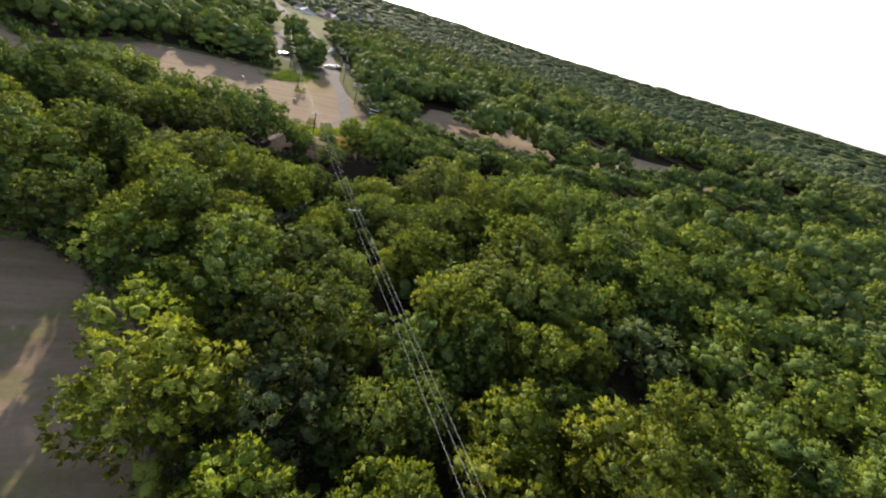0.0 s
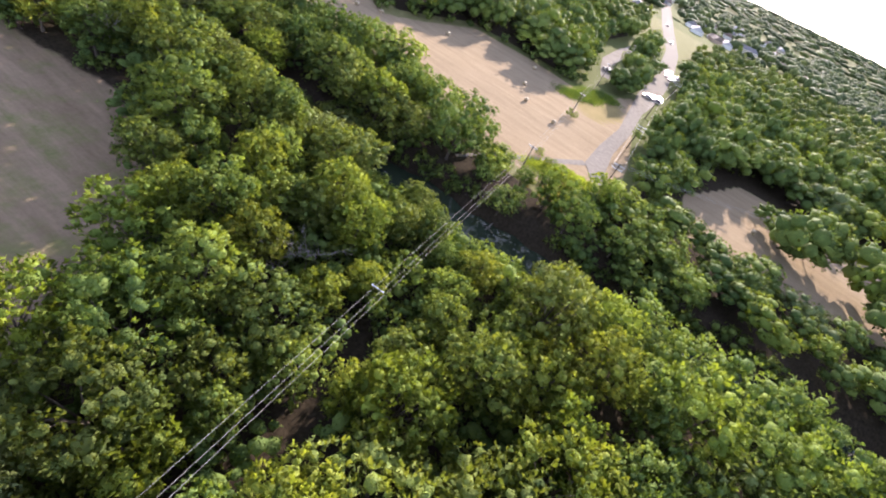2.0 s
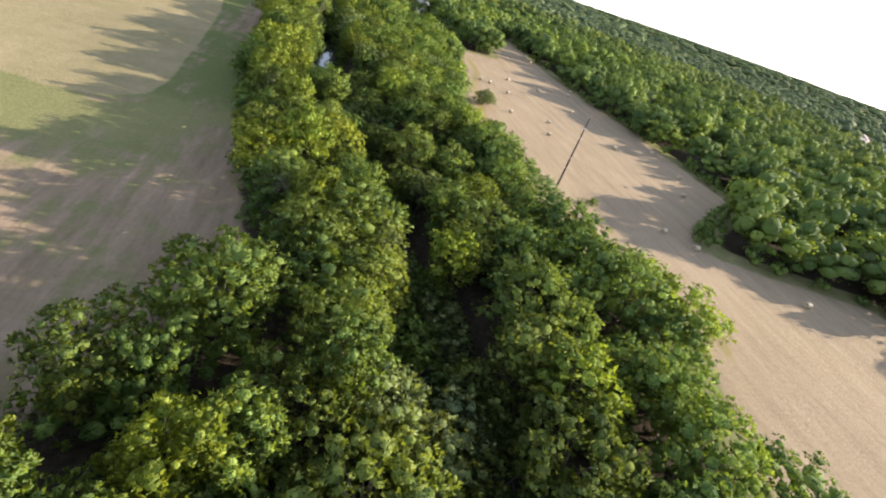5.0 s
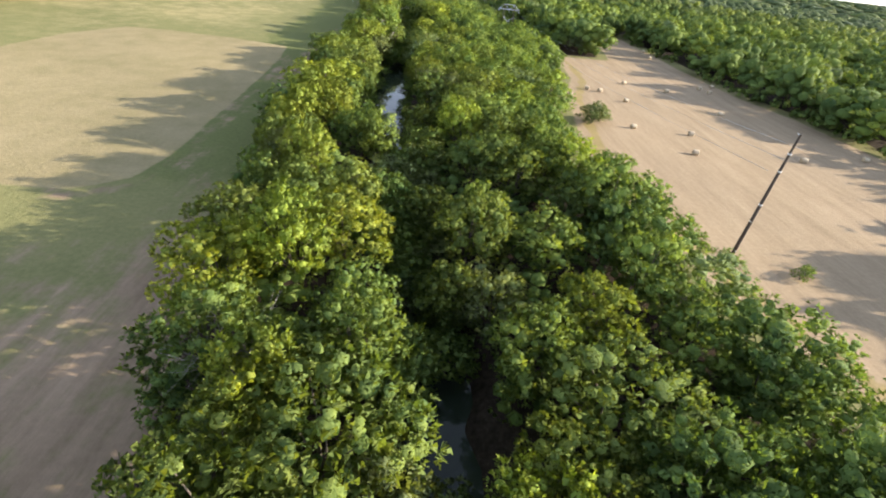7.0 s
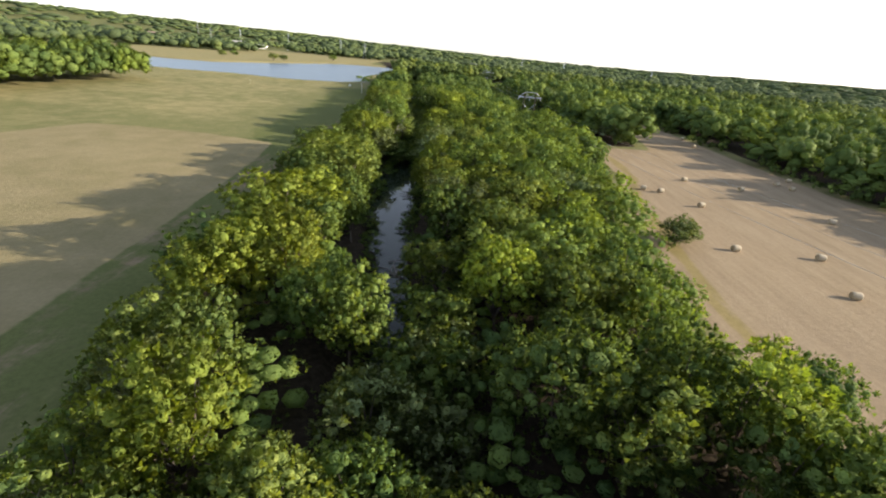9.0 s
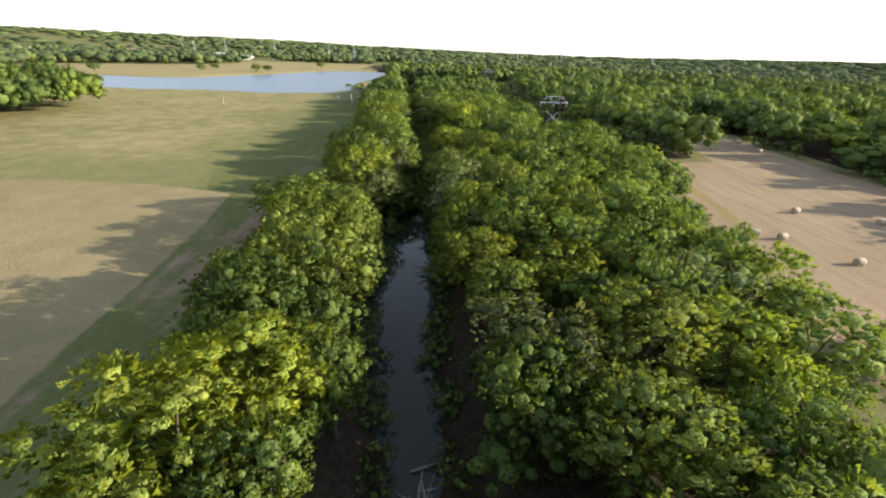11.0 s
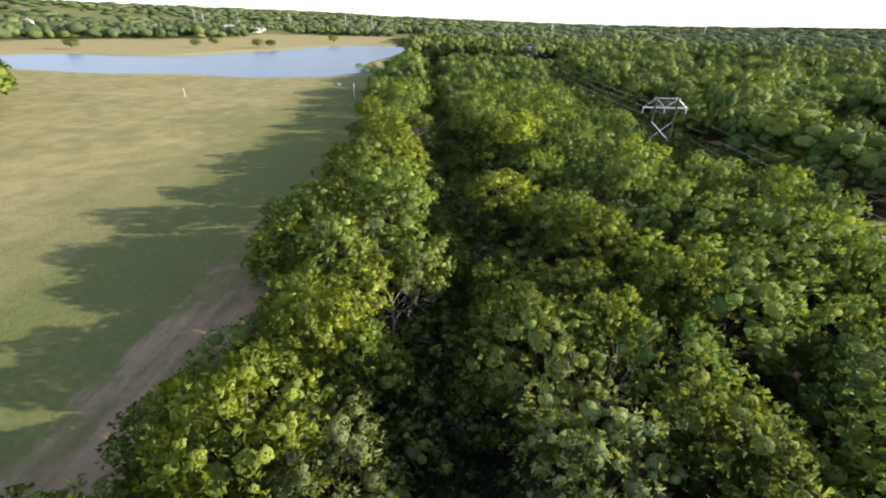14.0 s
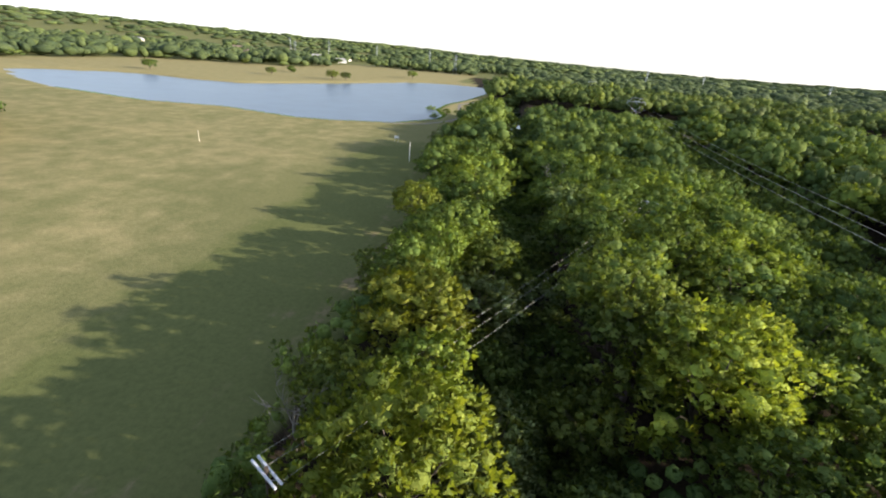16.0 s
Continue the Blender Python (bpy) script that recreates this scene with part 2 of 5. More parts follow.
def tube(points, radii, sides=8, bm=None):
    """A tapered tube along points."""
    bm = bm or bmesh.new()
    rings = []
    pts = [Vector(p) for p in points]
    for i, p in enumerate(pts):
        d = (pts[min(i + 1, len(pts) - 1)] - pts[max(i - 1, 0)]).normalized()
        a = d.orthogonal().normalized()
        b = d.cross(a)
        rings.append([bm.verts.new(p + radii[i] * (math.cos(k * math.tau / sides) * a + math.sin(k * math.tau / sides) * b)) for k in range(sides)])
    for r0, r1 in zip(rings, rings[1:]):
        # rings may start at different angles: join each to its nearest
        off = min(range(sides), key=lambda o: (r0[0].co - r1[o].co).length)
        for k in range(sides):
            bm.faces.new((r0[k], r0[(k + 1) % sides], r1[(k + 1 + off) % sides], r1[(k + off) % sides]))
    bm.faces.new(rings[0][::-1])
    bm.faces.new(rings[-1])
    return bm


# ---- plan ----
CREEK_LINE = [(112, -230), (103, -150), (97, -90), (93, -45), (87, -22), (85, -10), (85.5, 4), (82, 25), (80, 45), (77, 63), (75, 80), (69.5, 112), (67, 128),
              (64.5, 148), (64.8, 160), (64, 175), (66, 203), (62.5, 224), (60, 248), (57, 274), (54, 310), (49, 384), (40, 480), (24, 640)]
CREEK_HALF = [5, 5, 5, 5.5, 6, 6, 5, 4, 2.8, 2.5, 2.3, 2.3, 2.6, 4.6, 4.6, 3.8, 3.0, 3.2, 3.5, 3.5, 3.5, 3.5, 3.5, 3.5]
LEFT_EDGE = [(-140, -40), (-60, -12), (0, 4), (21, 10), (36, 15), (45, 23), (50, 31), (55, 45), (52, 57), (50, 75), (46, 90), (42.5, 113), (42, 142), (41, 165), (41, 185),
             (39, 205), (37, 230), (36, 266), (33, 295), (29, 326), (24, 386), (17, 450), (8, 600), (-20, 680), (-60, 860)]
RIGHT_EDGE = [(128, -24), (110, -14), (111, -5), (114, 6), (117, 15), (121, 27), (126, 38), (122, 50), (117, 57), (113, 68), (110, 78), (107, 99), (107, 115), (109, 127),
              (112, 145), (113, 156), (120, 180), (122, 204), (120, 221)]
HAYFIELD = RIGHT_EDGE + [(146, 223), (150, 240), (160, 300), (176, 300), (175, 265), (175, 230), (176, 180), (182, 157), (184, 96), (153, 74), (147, 63), (160, 57), (186, 50),
                         (188, 28), (186, 3), (200, -4), (216, -10), (150, -22)]
SOUTH_FIELD = [(127, -42), (152, -38), (186, -54), (192, -100), (186, -170), (166, -260), (148, -260), (150, -190), (138, -118), (136, -86), (131, -60)]
TAN_PATCH = [(-30, 150), (-27, 118), (-5, 90), (22, 81), (31, 81.5), (36, 86), (37, 95), (35.5, 116), (33, 148), (31, 168), (28.5, 181), (10, 185.5), (-10, 187), (-23, 185), (-30, 168)]
LAKE_SHORE = [(-262, 430), (-215, 400), (-163, 381), (-110, 374), (-77, 382), (-40, 376), (-25, 380), (-4, 390), (9, 415), (9, 430), (0, 452), (-1, 478), (5, 520), (8, 575), (5, 640),
              (-20, 672), (-70, 640), (-104, 552), (-139, 482), (-176, 474), (-214, 478), (-245, 452)]
LAKE2 = [(-300, 330), (-262, 395), (-223, 392), (-215, 350), (-240, 300)]


def in_poly(x, y, poly):
    x, y = np.asarray(x, float), np.asarray(y, float)
    inside = np.zeros(np.broadcast(x, y).shape, bool)
    for (x0, y0), (x1, y1) in zip(poly, poly[1:] + poly[:1]):
        if y0 == y1:
            continue
        inside ^= ((y0 > y) != (y1 > y)) & (x < (x1 - x0) * (y - y0) / (y1 - y0) + x0)
    return inside


def line_dist(x, y, line, values=None):
    """Distance to a polyline and, with values, the value along it at the nearest place."""
    x, y = np.asarray(x, float), np.asarray(y, float)
    best, val = np.full(np.broadcast(x, y).shape, 1e9), np.zeros(np.broadcast(x, y).shape)
    for i, ((x0, y0), (x1, y1)) in enumerate(zip(line, line[1:])):
        dx, dy = x1 - x0, y1 - y0
        u = np.clip(((x - x0) * dx + (y - y0) * dy) / (dx * dx + dy * dy), 0, 1)
        d = np.hypot(x - x0 - u * dx, y - y0 - u * dy)
        near = d < best
        best = np.where(near, d, best)
        if values is not None:
            val = np.where(near, values[i] * (1 - u) + values[i + 1] * u, val)
    return (best, val) if values is not None else best


def signed(x, y, poly):
    """Distance to a polygon's outline, positive inside."""
    d = line_dist(x, y, poly + poly[:1])
    return np.where(in_poly(x, y, poly), d, -d)


def smooth(a, b, x):
    u = np.clip((x - a) / (b - a), 0, 1)
    return u * u * (3 - 2 * u)


def terrain(x, y):
    x, y = np.asarray(x, float), np.asarray(y, float)
    z = 0.18 * np.sin(x * 0.05 + 1) * np.sin(y * 0.043) + 0.1 * np.sin(x * 0.13 + y * 0.09)
    z = z * smooth(340, 190, np.hypot(x - 40, y - 100))
    d, w = line_dist(x, y, CREEK_LINE, CREEK_HALF)
    d = d + 0.6 * np.sin(y * 0.37 + x * 0.1) + 0.4 * np.sin(y * 0.93 - x * 0.5)
    z = z - 4.2 * smooth(w + 5.0, w - 2.5, d)
    for shore in (LAKE_SHORE, LAKE2):
        z = z - 2.6 * smooth(-3.5, 4.0, signed(x, y, shore))
    # low hills in the distance
    far = smooth(900, 2600, np.hypot(x - 60, y - 100))
    ang = np.arctan2(y - 100, x - 60)
    z = z + 36 * smooth(700, 2600, np.hypot(x - 60, y - 100)) * smooth(0.15, -0.35, ang) + far * (16 + 12 * np.sin(3 * ang + 0.6) + 7 * np.sin(7 * ang + 2.0))
    z = z + 22 * smooth(500, 1300, -x) * smooth(300, 900, y)
    return z


def axis(lo, hi, step, end, grow=1.16):
    v = list(np.arange(lo, hi + 0.01, step))
    s = step
    while v[-1] < end:
        s *= grow
        v.append(v[-1] + s)
    s = step
    while v[0] > -end:
        s *= grow
        v.insert(0, v[0] - s)
    return np.array(v)


def build_ground():
    xs, ys = axis(-110, 190, 1.9, 4800), axis(-110, 460, 2.2, 4800)
    gx, gy = np.meshgrid(xs, ys)
    gz = terrain(gx, gy)
    nx, ny = len(xs), len(ys)
    i = np.arange(nx * ny).reshape(ny, nx)
    quads = np.stack([i[:-1, :-1], i[:-1, 1:], i[1:, 1:], i[1:, :-1]], -1).reshape(-1, 4)
    me = quick_mesh("ground", np.stack([gx, gy, gz], -1).reshape(-1, 3), quads, 4)
    me.polygons.foreach_set("use_smooth", np.ones(len(quads), bool))
    hay = np.maximum(smooth(-2, 2, signed(gx, gy, HAYFIELD)), smooth(-2, 2, signed(gx, gy, SOUTH_FIELD)))
    dry = smooth(-2, 2, signed(gx, gy, TAN_PATCH))
    meadow = 0.52 * smooth(34, -10, gx) * smooth(185, 215, gy) + 0.3 * smooth(30, 0, gx) * smooth(400, 440, gy)
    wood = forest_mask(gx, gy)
    away = np.hypot(gx - 60, gy - 100)
    afar = smooth(420, 560, away) * (1 - smooth(-30, 0, signed(gx, gy, FAR_MEADOW)))
    lane = smooth(118, 128, gx) * smooth(420, 330, gx) * smooth(-60, -40, gy) * smooth(60, 40, gy)
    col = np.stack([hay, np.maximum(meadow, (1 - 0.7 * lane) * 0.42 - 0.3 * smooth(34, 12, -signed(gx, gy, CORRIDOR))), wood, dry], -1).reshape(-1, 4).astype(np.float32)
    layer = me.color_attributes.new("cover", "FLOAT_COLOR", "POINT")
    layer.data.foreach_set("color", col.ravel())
    d_edge = -signed(gx, gy, CORRIDOR)
    soil = np.clip(smooth(11, 2, d_edge) * (gx < 70) * np.interp(gy, [70, 95, 130, 150, 185, 215, 300], [0.6, 0.3, 0.3, 0.62, 0.58, 0.36, 0.34]), 0, 1)
    soil = np.maximum(soil, 0.56 * smooth(90, 50, gy) * (gx < 75) * smooth(-60, -20, gy))
    soil = np.maximum(soil, 0.5 * smooth(4.0, 0, np.abs(line_dist(gx, gy, TAN_PATCH[4:10]) - 2)) * (gy < 175))
    edge_line = line_dist(gx, gy, RIGHT_EDGE)
    fringe = 0.75 * smooth(1.0, 3.0, edge_line) * smooth(6.0, 4.0, edge_line) * (signed(gx, gy, HAYFIELD) > 0) * smooth(20, 40, gy)
    fringe = np.maximum(fringe, 0.8 * smooth(14, 4, np.hypot((gx - 180) * 0.6, gy + 4)))
    lush = afar + lane * 0.8 + smooth(34, 8, d_edge) * (gx < 60) * smooth(60, 110, gy) * smooth(380, 320, gy) * (d_edge > -6)
    two = np.stack([soil, fringe, lush, np.ones_like(soil)], -1).reshape(-1, 4).astype(np.float32)
    me.color_attributes.new("soil", "FLOAT_COLOR", "POINT").data.foreach_set("color", two.ravel())
    ob = part("ground", me, GROUND, None)
    return tagged(ob, "flat ground of mown green grass, tan hay stubble and dark leaf litter", "ground", kind="structure")


FAR_MEADOW = [(20, 300), (30, 0), (-75, -40), (-85, 230), (-72, 295), (-150, 330), (-330, 430), (-340, 600), (-215, 700), (-225, 860), (-60, 860), (-55, 700), (6, 640), (14, 440)]
CORRIDOR = LEFT_EDGE + [(400, 860), (400, 500), (250, 420), (176, 300), (160, 300), (150, 240), (146, 223)] + RIGHT_EDGE[::-1] + [(150, -22), (190, -19.5), (250, -19.5), (300, -15.5), (364, -9), (400, -12), (430, -24), (520, -24), (520, -500), (-140, -500)]
EAST_WOOD = [(176, 300), (175, 265), (175, 230), (176, 180), (182, 157), (184, 96), (153, 74), (147, 63), (160, 57), (186, 50), (188, 28), (188, 10), (197, 6), (214, 9), (240, 15.5), (265, 20), (300, 20), (345, 18), (400, 24), (470, 30),
             (500, 120), (520, 300), (600, 700), (400, 860), (400, 500), (250, 420)]
POWER_LANE = [(104, 226), (127, 222), (121, 250), (118, 330), (115, 420), (124, 470), (122, 492), (104, 492), (99, 420), (97, 330), (99, 250)]


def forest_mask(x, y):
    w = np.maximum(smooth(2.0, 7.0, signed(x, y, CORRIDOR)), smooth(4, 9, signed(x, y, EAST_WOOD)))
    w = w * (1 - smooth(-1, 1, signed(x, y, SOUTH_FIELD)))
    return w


ground = build_ground()


def strip_mesh(name, line, halves, z=None, lift=0.03):
    bm = bmesh.new()
    pts = [Vector((*p, 0)) for p in line]
    rows = []
    for i, p in enumerate(pts):
        d = (pts[min(i + 1, len(pts) - 1)] - pts[max(i - 1, 0)]).normalized()
        s = Vector((d.y, -d.x, 0)) * halves[i]
        row = []
        for k in range(-2, 3):
            q = p + s * (k / 2)
            row.append(bm.verts.new((q.x, q.y, z if z is not None else float(terrain(q.x, q.y)) + lift + 0.03 * (1 - abs(k) / 2))))
        rows.append(row)
    for a, b in zip(rows, rows[1:]):
        for k in range(4):
            bm.faces.new((a[k], a[k + 1], b[k + 1], b[k]))
    bmesh.ops.recalc_face_normals(bm, faces=bm.faces)
    return bm


def resample(line, step, *values):
    out, vals = [], [[] for _ in values]
    for i, ((x0, y0), (x1, y1)) in enumerate(zip(line, line[1:])):
        n = max(1, int(math.hypot(x1 - x0, y1 - y0) / step))
        for k in range(n):
            u = k / n
            out.append((x0 + u * (x1 - x0), y0 + u * (y1 - y0)))
            for v, src in zip(vals, values):
                v.append(src[i] * (1 - u) + src[i + 1] * u)
    out.append(line[-1])
    for v, src in zip(vals, values):
        v.append(src[-1])
    return (out, *vals)


cl, ch = resample(CREEK_LINE, 8, CREEK_HALF)
tagged(part("creek_water", strip_mesh("creek_water", cl, [h + 4 for h in ch], -2.7), CREEK, None), "still murky green creek water between wooded banks", "water", kind="structure")


def flat_poly(poly, z):
    bm = bmesh.new()
    bm.faces.new([bm.verts.new((x, y, z)) for x, y in poly])
    bmesh.ops.triangulate(bm, faces=bm.faces)
    bmesh.ops.recalc_face_normals(bm, faces=bm.faces)
    return bm


def grown(poly, d):
    cx, cy = np.mean([p[0] for p in poly]), np.mean([p[1] for p in poly])
    out = []
    n = len(poly)
    for i in range(n):
        (x0, y0), (x1, y1) = poly[i - 1], poly[(i + 1) % n]
        t = Vector((x1 - x0, y1 - y0)).normalized()
        nrm = Vector((t.y, -t.x))
        if in_poly(poly[i][0] + nrm.x * 0.5, poly[i][1] + nrm.y * 0.5, poly):
            nrm = -nrm
        out.append((poly[i][0] + nrm.x * d, poly[i][1] + nrm.y * d))
    return out


tagged(part("lake_water", flat_poly(grown(LAKE_SHORE, 2.5), -1.0), LAKE, None), "wide calm lake reflecting the pale sky", "water", kind="structure")
tagged(part("pond_water", flat_poly(grown(LAKE2, 2.5), -1.0), LAKE, None), "small far pond reflecting the pale sky", "water", kind="structure")

ROAD = [(122, -21), (127, -19.5), (135, -16), (150, -15), (172, -15.5), (200, -13.5), (225, -13), (260, -12), (320, -8.5), (380, -3), (500, 18), (700, 50), (1060, 110), (1250, 135)]
ROADW = [1.4, 2.0, 2.8, 2.2, 2.0, 2.4, 4.2, 4.6, 4.6, 4.6, 6, 7, 9, 10]
rl, rh = resample(ROAD, 4, ROADW)
tagged(part("road", strip_mesh("road", rl, rh, None, 0.10), GRAVEL, None), "pale grey gravel lane widening between trees", "road", kind="structure")
TRACK = [(134, -13.5), (128, -10), (122, -6.5), (117, -3.5), (110, 2), (100, 6)]
tl, th = resample(TRACK, 2, [1.1, 1.0, 0.9, 0.9, 0.8, 0.4])
tagged(part("field_track", strip_mesh("field_track", tl, th, None, 0.04), GRAVEL, None), "narrow pale gravel track across the hay stubble", "track", kind="structure")
YARD = [(222, 5.5), (236, 9), (255, 12.5), (297, 14), (350, 12)]
yl, yh = resample(YARD, 4, [1.8, 2.6, 3.2, 3, 2.4])
tagged(part("parking_yard", strip_mesh("parking_yard", yl, yh, None, 0.06), CONCRETE, None), "pale concrete drive behind a row of trees", "driveway", kind="structure")
SHOREPATH = [(-5, 384), (8, 392), (16, 408), (21, 432), (12, 455), (7, 480), (14, 510), (16, 560)]
sl, sh_ = resample(SHOREPATH, 3, [1.0] * 8)
tagged(part("shore_path", strip_mesh("shore_path", sl, sh_, None, 0.05), GRAVEL, None), "narrow pale footpath round the lake shore", "path", kind="structure")


# ---- trees ----
def ico_arrays(level=1):
    bm = bmesh.new()
    bmesh.ops.create_icosphere(bm, subdivisions=level, radius=1.0)
    v = np.array([p.co[:] for p in bm.verts])
    f = np.array([[q.index for q in p.verts] for p in bm.faces])
    bm.free()
    return v, f


ICO = ico_arrays()


def unit(v):
    return v / np.maximum(np.linalg.norm(v, axis=-1, keepdims=True), 1e-6)


def crown_arrays(rng, rad, h0, h1, n_lobes, n_tufts, per, tuft, wide, droop=0.0, upright=0.0, thin=0.0, spiky=0.0, fill=(0.5, 0.7), subs=0):
    """A dome of leafy lobes: rosettes of pointed leaf sprays on their shells, round lumps of inner foliage."""
    hz, cz = (h1 - h0) / 2, (h0 + h1) / 2
    k = np.arange(n_lobes) + 0.5
    ct = 1 - 1.7 * k / n_lobes                        # lobes from the top down past the waist
    ph = k * 2.39996 + rng.uniform(0, 6)
    st = np.clip(1 - np.abs(ct) ** 2.4, 0, 1) ** (1 / 2.4)
    rr = rng.uniform(0.56, 0.86, n_lobes)
    c = np.stack([rad * st * np.cos(ph) * rr, rad * st * np.sin(ph) * rr, cz + hz * ct * rng.uniform(0.60, 0.88, n_lobes)], -1)
    c += rng.normal(0, 0.07 * rad, c.shape)
    r = rng.uniform(0.20, 0.38, n_lobes) * rad * min(1.5, (40 / n_lobes) ** 0.33)
    limbs = c
    if subs:                                          # small puffs on the shells of the lobes
        j = np.repeat(np.arange(n_lobes), subs)
        d = unit(rng.normal(size=(len(j), 3)) + 0.6 * (c[j] - [0, 0, cz]) / rad + [0, 0, 0.4])
        puff = c[j] + d * (r[j] * rng.uniform(0.75, 0.98, len(j)))[:, None] * [1, 1, 0.9]
        dist = np.linalg.norm(puff[:, None] - c[None], axis=2) / r[None]
        dist[np.arange(len(j)), j] = 9
        ok = (dist.min(1) > 0.72) & (puff[:, 2] > h0 * 0.6)
        c, r = np.concatenate([c, puff[ok]]), np.concatenate([r * 0.86, r[j][ok] * rng.uniform(0.36, 0.56, ok.sum())])
        n_lobes = len(c)
    # rosettes spread evenly over the open shells of the lobes
    m = n_tufts * 5
    j = rng.choice(n_lobes, m, p=r ** 2 / np.sum(r ** 2))
    d = unit(rng.normal(size=(m, 3)) + 0.55 * (c[j] - [0, 0, cz]) / rad + [0, 0, 0.45])
    p = c[j] + d * r[j][:, None] * [1, 1, 0.9]
    dist = np.linalg.norm(p[:, None] - c[None], axis=2) / r[None]
    dist[np.arange(m), j] = 9
    ok = np.nonzero((dist.min(1) > 0.86) & (p[:, 2] > h0 * 0.6))[0]
    cells = np.floor(p[ok] / (tuft * 0.55)).astype(int)
    ok = ok[np.sort(np.unique(cells, axis=0, return_index=True)[1])][:n_tufts]
    d, p, n = d[ok], p[ok], len(ok)
    p = p + d * rng.uniform(-0.14, 0.10, (n, 1)) * r[j[ok]][:, None]
    g = unit(d + [0, 0, 0.4 + upright - droop] + rng.normal(0, 0.25, (n, 3)))
    a1 = unit(np.cross(g, rng.normal(size=(n, 3))))
    a2 = np.cross(g, a1)
    size = tuft * rng.uniform(0.65, 1.3, (n, 1)) * (1 + spiky * rng.uniform(0, 1, (n, 1)) ** 2)
    corners, soft = [], []
    dome = unit((p - [0, 0, cz - 0.35 * hz]) / [rad, rad, hz])
    for q in range(per):
        phi = q / max(1, per - 1) * math.tau + rng.uniform(-0.5, 0.5, (n, 1))
        open_ = rng.uniform(0.55, 1.15, (n, 1)) if q else rng.uniform(0.0, 0.35, (n, 1))
        leaf = unit(g + open_ * (np.cos(phi) * a1 + np.sin(phi) * a2))
        leaf[:, 2] -= droop * 0.5
        leaf = unit(leaf)
        side = unit(np.cross(leaf, g + rng.normal(0, 0.55, (n, 3))))
        s = size * rng.uniform(0.7, 1.15, (n, 1))
        w = s * wide * (1 - thin) * rng.uniform(0.75, 1.25, (n, 1))
        foot = p - g * size * 0.2
        tip_out = rng.uniform(size=(n, 1)) < 0.7
        near, far = foot + leaf * s * 0.22, foot + leaf * s
        corners.append(np.stack([np.where(tip_out, near + side * w, near), np.where(tip_out, near - side * w, far - side * w), np.where(tip_out, far, far + side * w * 0.8)], 1))
        soft.append(np.repeat((0.42 * leaf + 0.25 * g + 0.55 * d + 0.32 * dome + rng.normal(0, 0.12, (n, 3)))[:, None], 3, axis=1))
    v, soft = np.concatenate(corners).reshape(-1, 3), unit(np.concatenate(soft).reshape(-1, 3))
    tris = np.arange(len(v)).reshape(-1, 3)
    # lumps of inner foliage
    iv, itf = ICO
    lump = (c[:, None] + iv[None] * (r[:, None] * rng.uniform(*fill, (n_lobes, len(iv))))[..., None]).reshape(-1, 3)
    lf = (itf[None] + (np.arange(n_lobes) * len(iv))[:, None, None]).reshape(-1, 3) + len(v)
    round_ = unit((0.9 * iv[None] + 0.4 * ((c - [0, 0, cz - 0.35 * hz]) / [rad, rad, hz])[:, None]).reshape(-1, 3))
    return np.concatenate([v, lump]), np.concatenate([tris, lf]), limbs, np.concatenate([soft, round_])


def trunk_mesh(rng, lobes, h0, base=0.26, n_limbs=7, sides=7):
    bm = bmesh.new()
    bend = rng.uniform(-0.3, 0.3, 2)
    fork = Vector((bend[0], bend[1], h0 * 1.05))
    tube([(0, 0, -0.8), (0, 0, 0.25), (bend[0] * 0.4, bend[1] * 0.4, h0 * 0.5), fork], [base * 1.5, base, base * 0.8, base * 0.62], sides, bm)
    order = np.argsort(-lobes[:, 2])
    for q in lobes[order[:: max(1, len(lobes) // n_limbs)]]:
        q = Vector(q)
        mid = fork.lerp(q, 0.5) + Vector((0, 0, 0.35)) + Vector(rng.normal(0, 0.2, 3))
        tube([fork - Vector((0, 0, rng.uniform(0, 0.6))), mid, q], [base * 0.45, base * 0.26, base * 0.06], max(3, sides - 3), bm)
    bmesh.ops.triangulate(bm, faces=bm.faces)
    return bm


SPECIES = {
    # radius, crown base, top, lobes, droop, upright, thin, spiky, label
    "elm": (4.2, 2.6, 11.2, 40, 0.0, 0.0, 0.0, 0.25, "broad leafy green elm with a lumpy rounded crown"),
    "pecan": (3.9, 2.8, 11.8, 36, 0.0, 0.4, 0.0, 0.4, "yellow-green pecan tree with bright tufted foliage"),
    "oak": (4.5, 2.2, 10.4, 46, 0.0, 0.0, 0.0, 0.1, "dense dark green oak with a wide crown"),
    "willow": (3.8, 1.8, 10.0, 32, 0.45, 0.0, 0.3, 0.2, "grey-green willow with soft drooping foliage"),
    "bush": (1.9, 0.1, 2.9, 14, 0.0, 0.2, 0.1, 0.3, "low rounded green bush in dry grass"),
}
LEAF["bush"], DENSE["bush"] = LEAF["elm"], DENSE["elm"]
KINDS = list(SPECIES)
# rosettes, sprays in each, their length and width, share of the lobes, fill of the inner lumps, puffs on each lobe
LOD = {0: (780, 5, 0.47, 0.29, 0.6, (0.40, 0.60), 4), 1: (390, 4, 0.54, 0.31, 0.5, (0.44, 0.66), 2), 2: (170, 4, 0.62, 0.32, 0.42, (0.62, 0.84), 0), 3: (120, 3, 0.70, 0.32, 0.32, (0.64, 0.92), 0),
       4: (260, 4, 0.60, 0.31, 0.45, (0.5, 0.74), 1), 5: (40, 3, 0.9, 0.36, 0.18, (0.85, 1.05), 0), 6: (60, 4, 0.6, 0.32, 0.25, (0.55, 0.75), 0)}
PROTO, MESHES = {}, {}


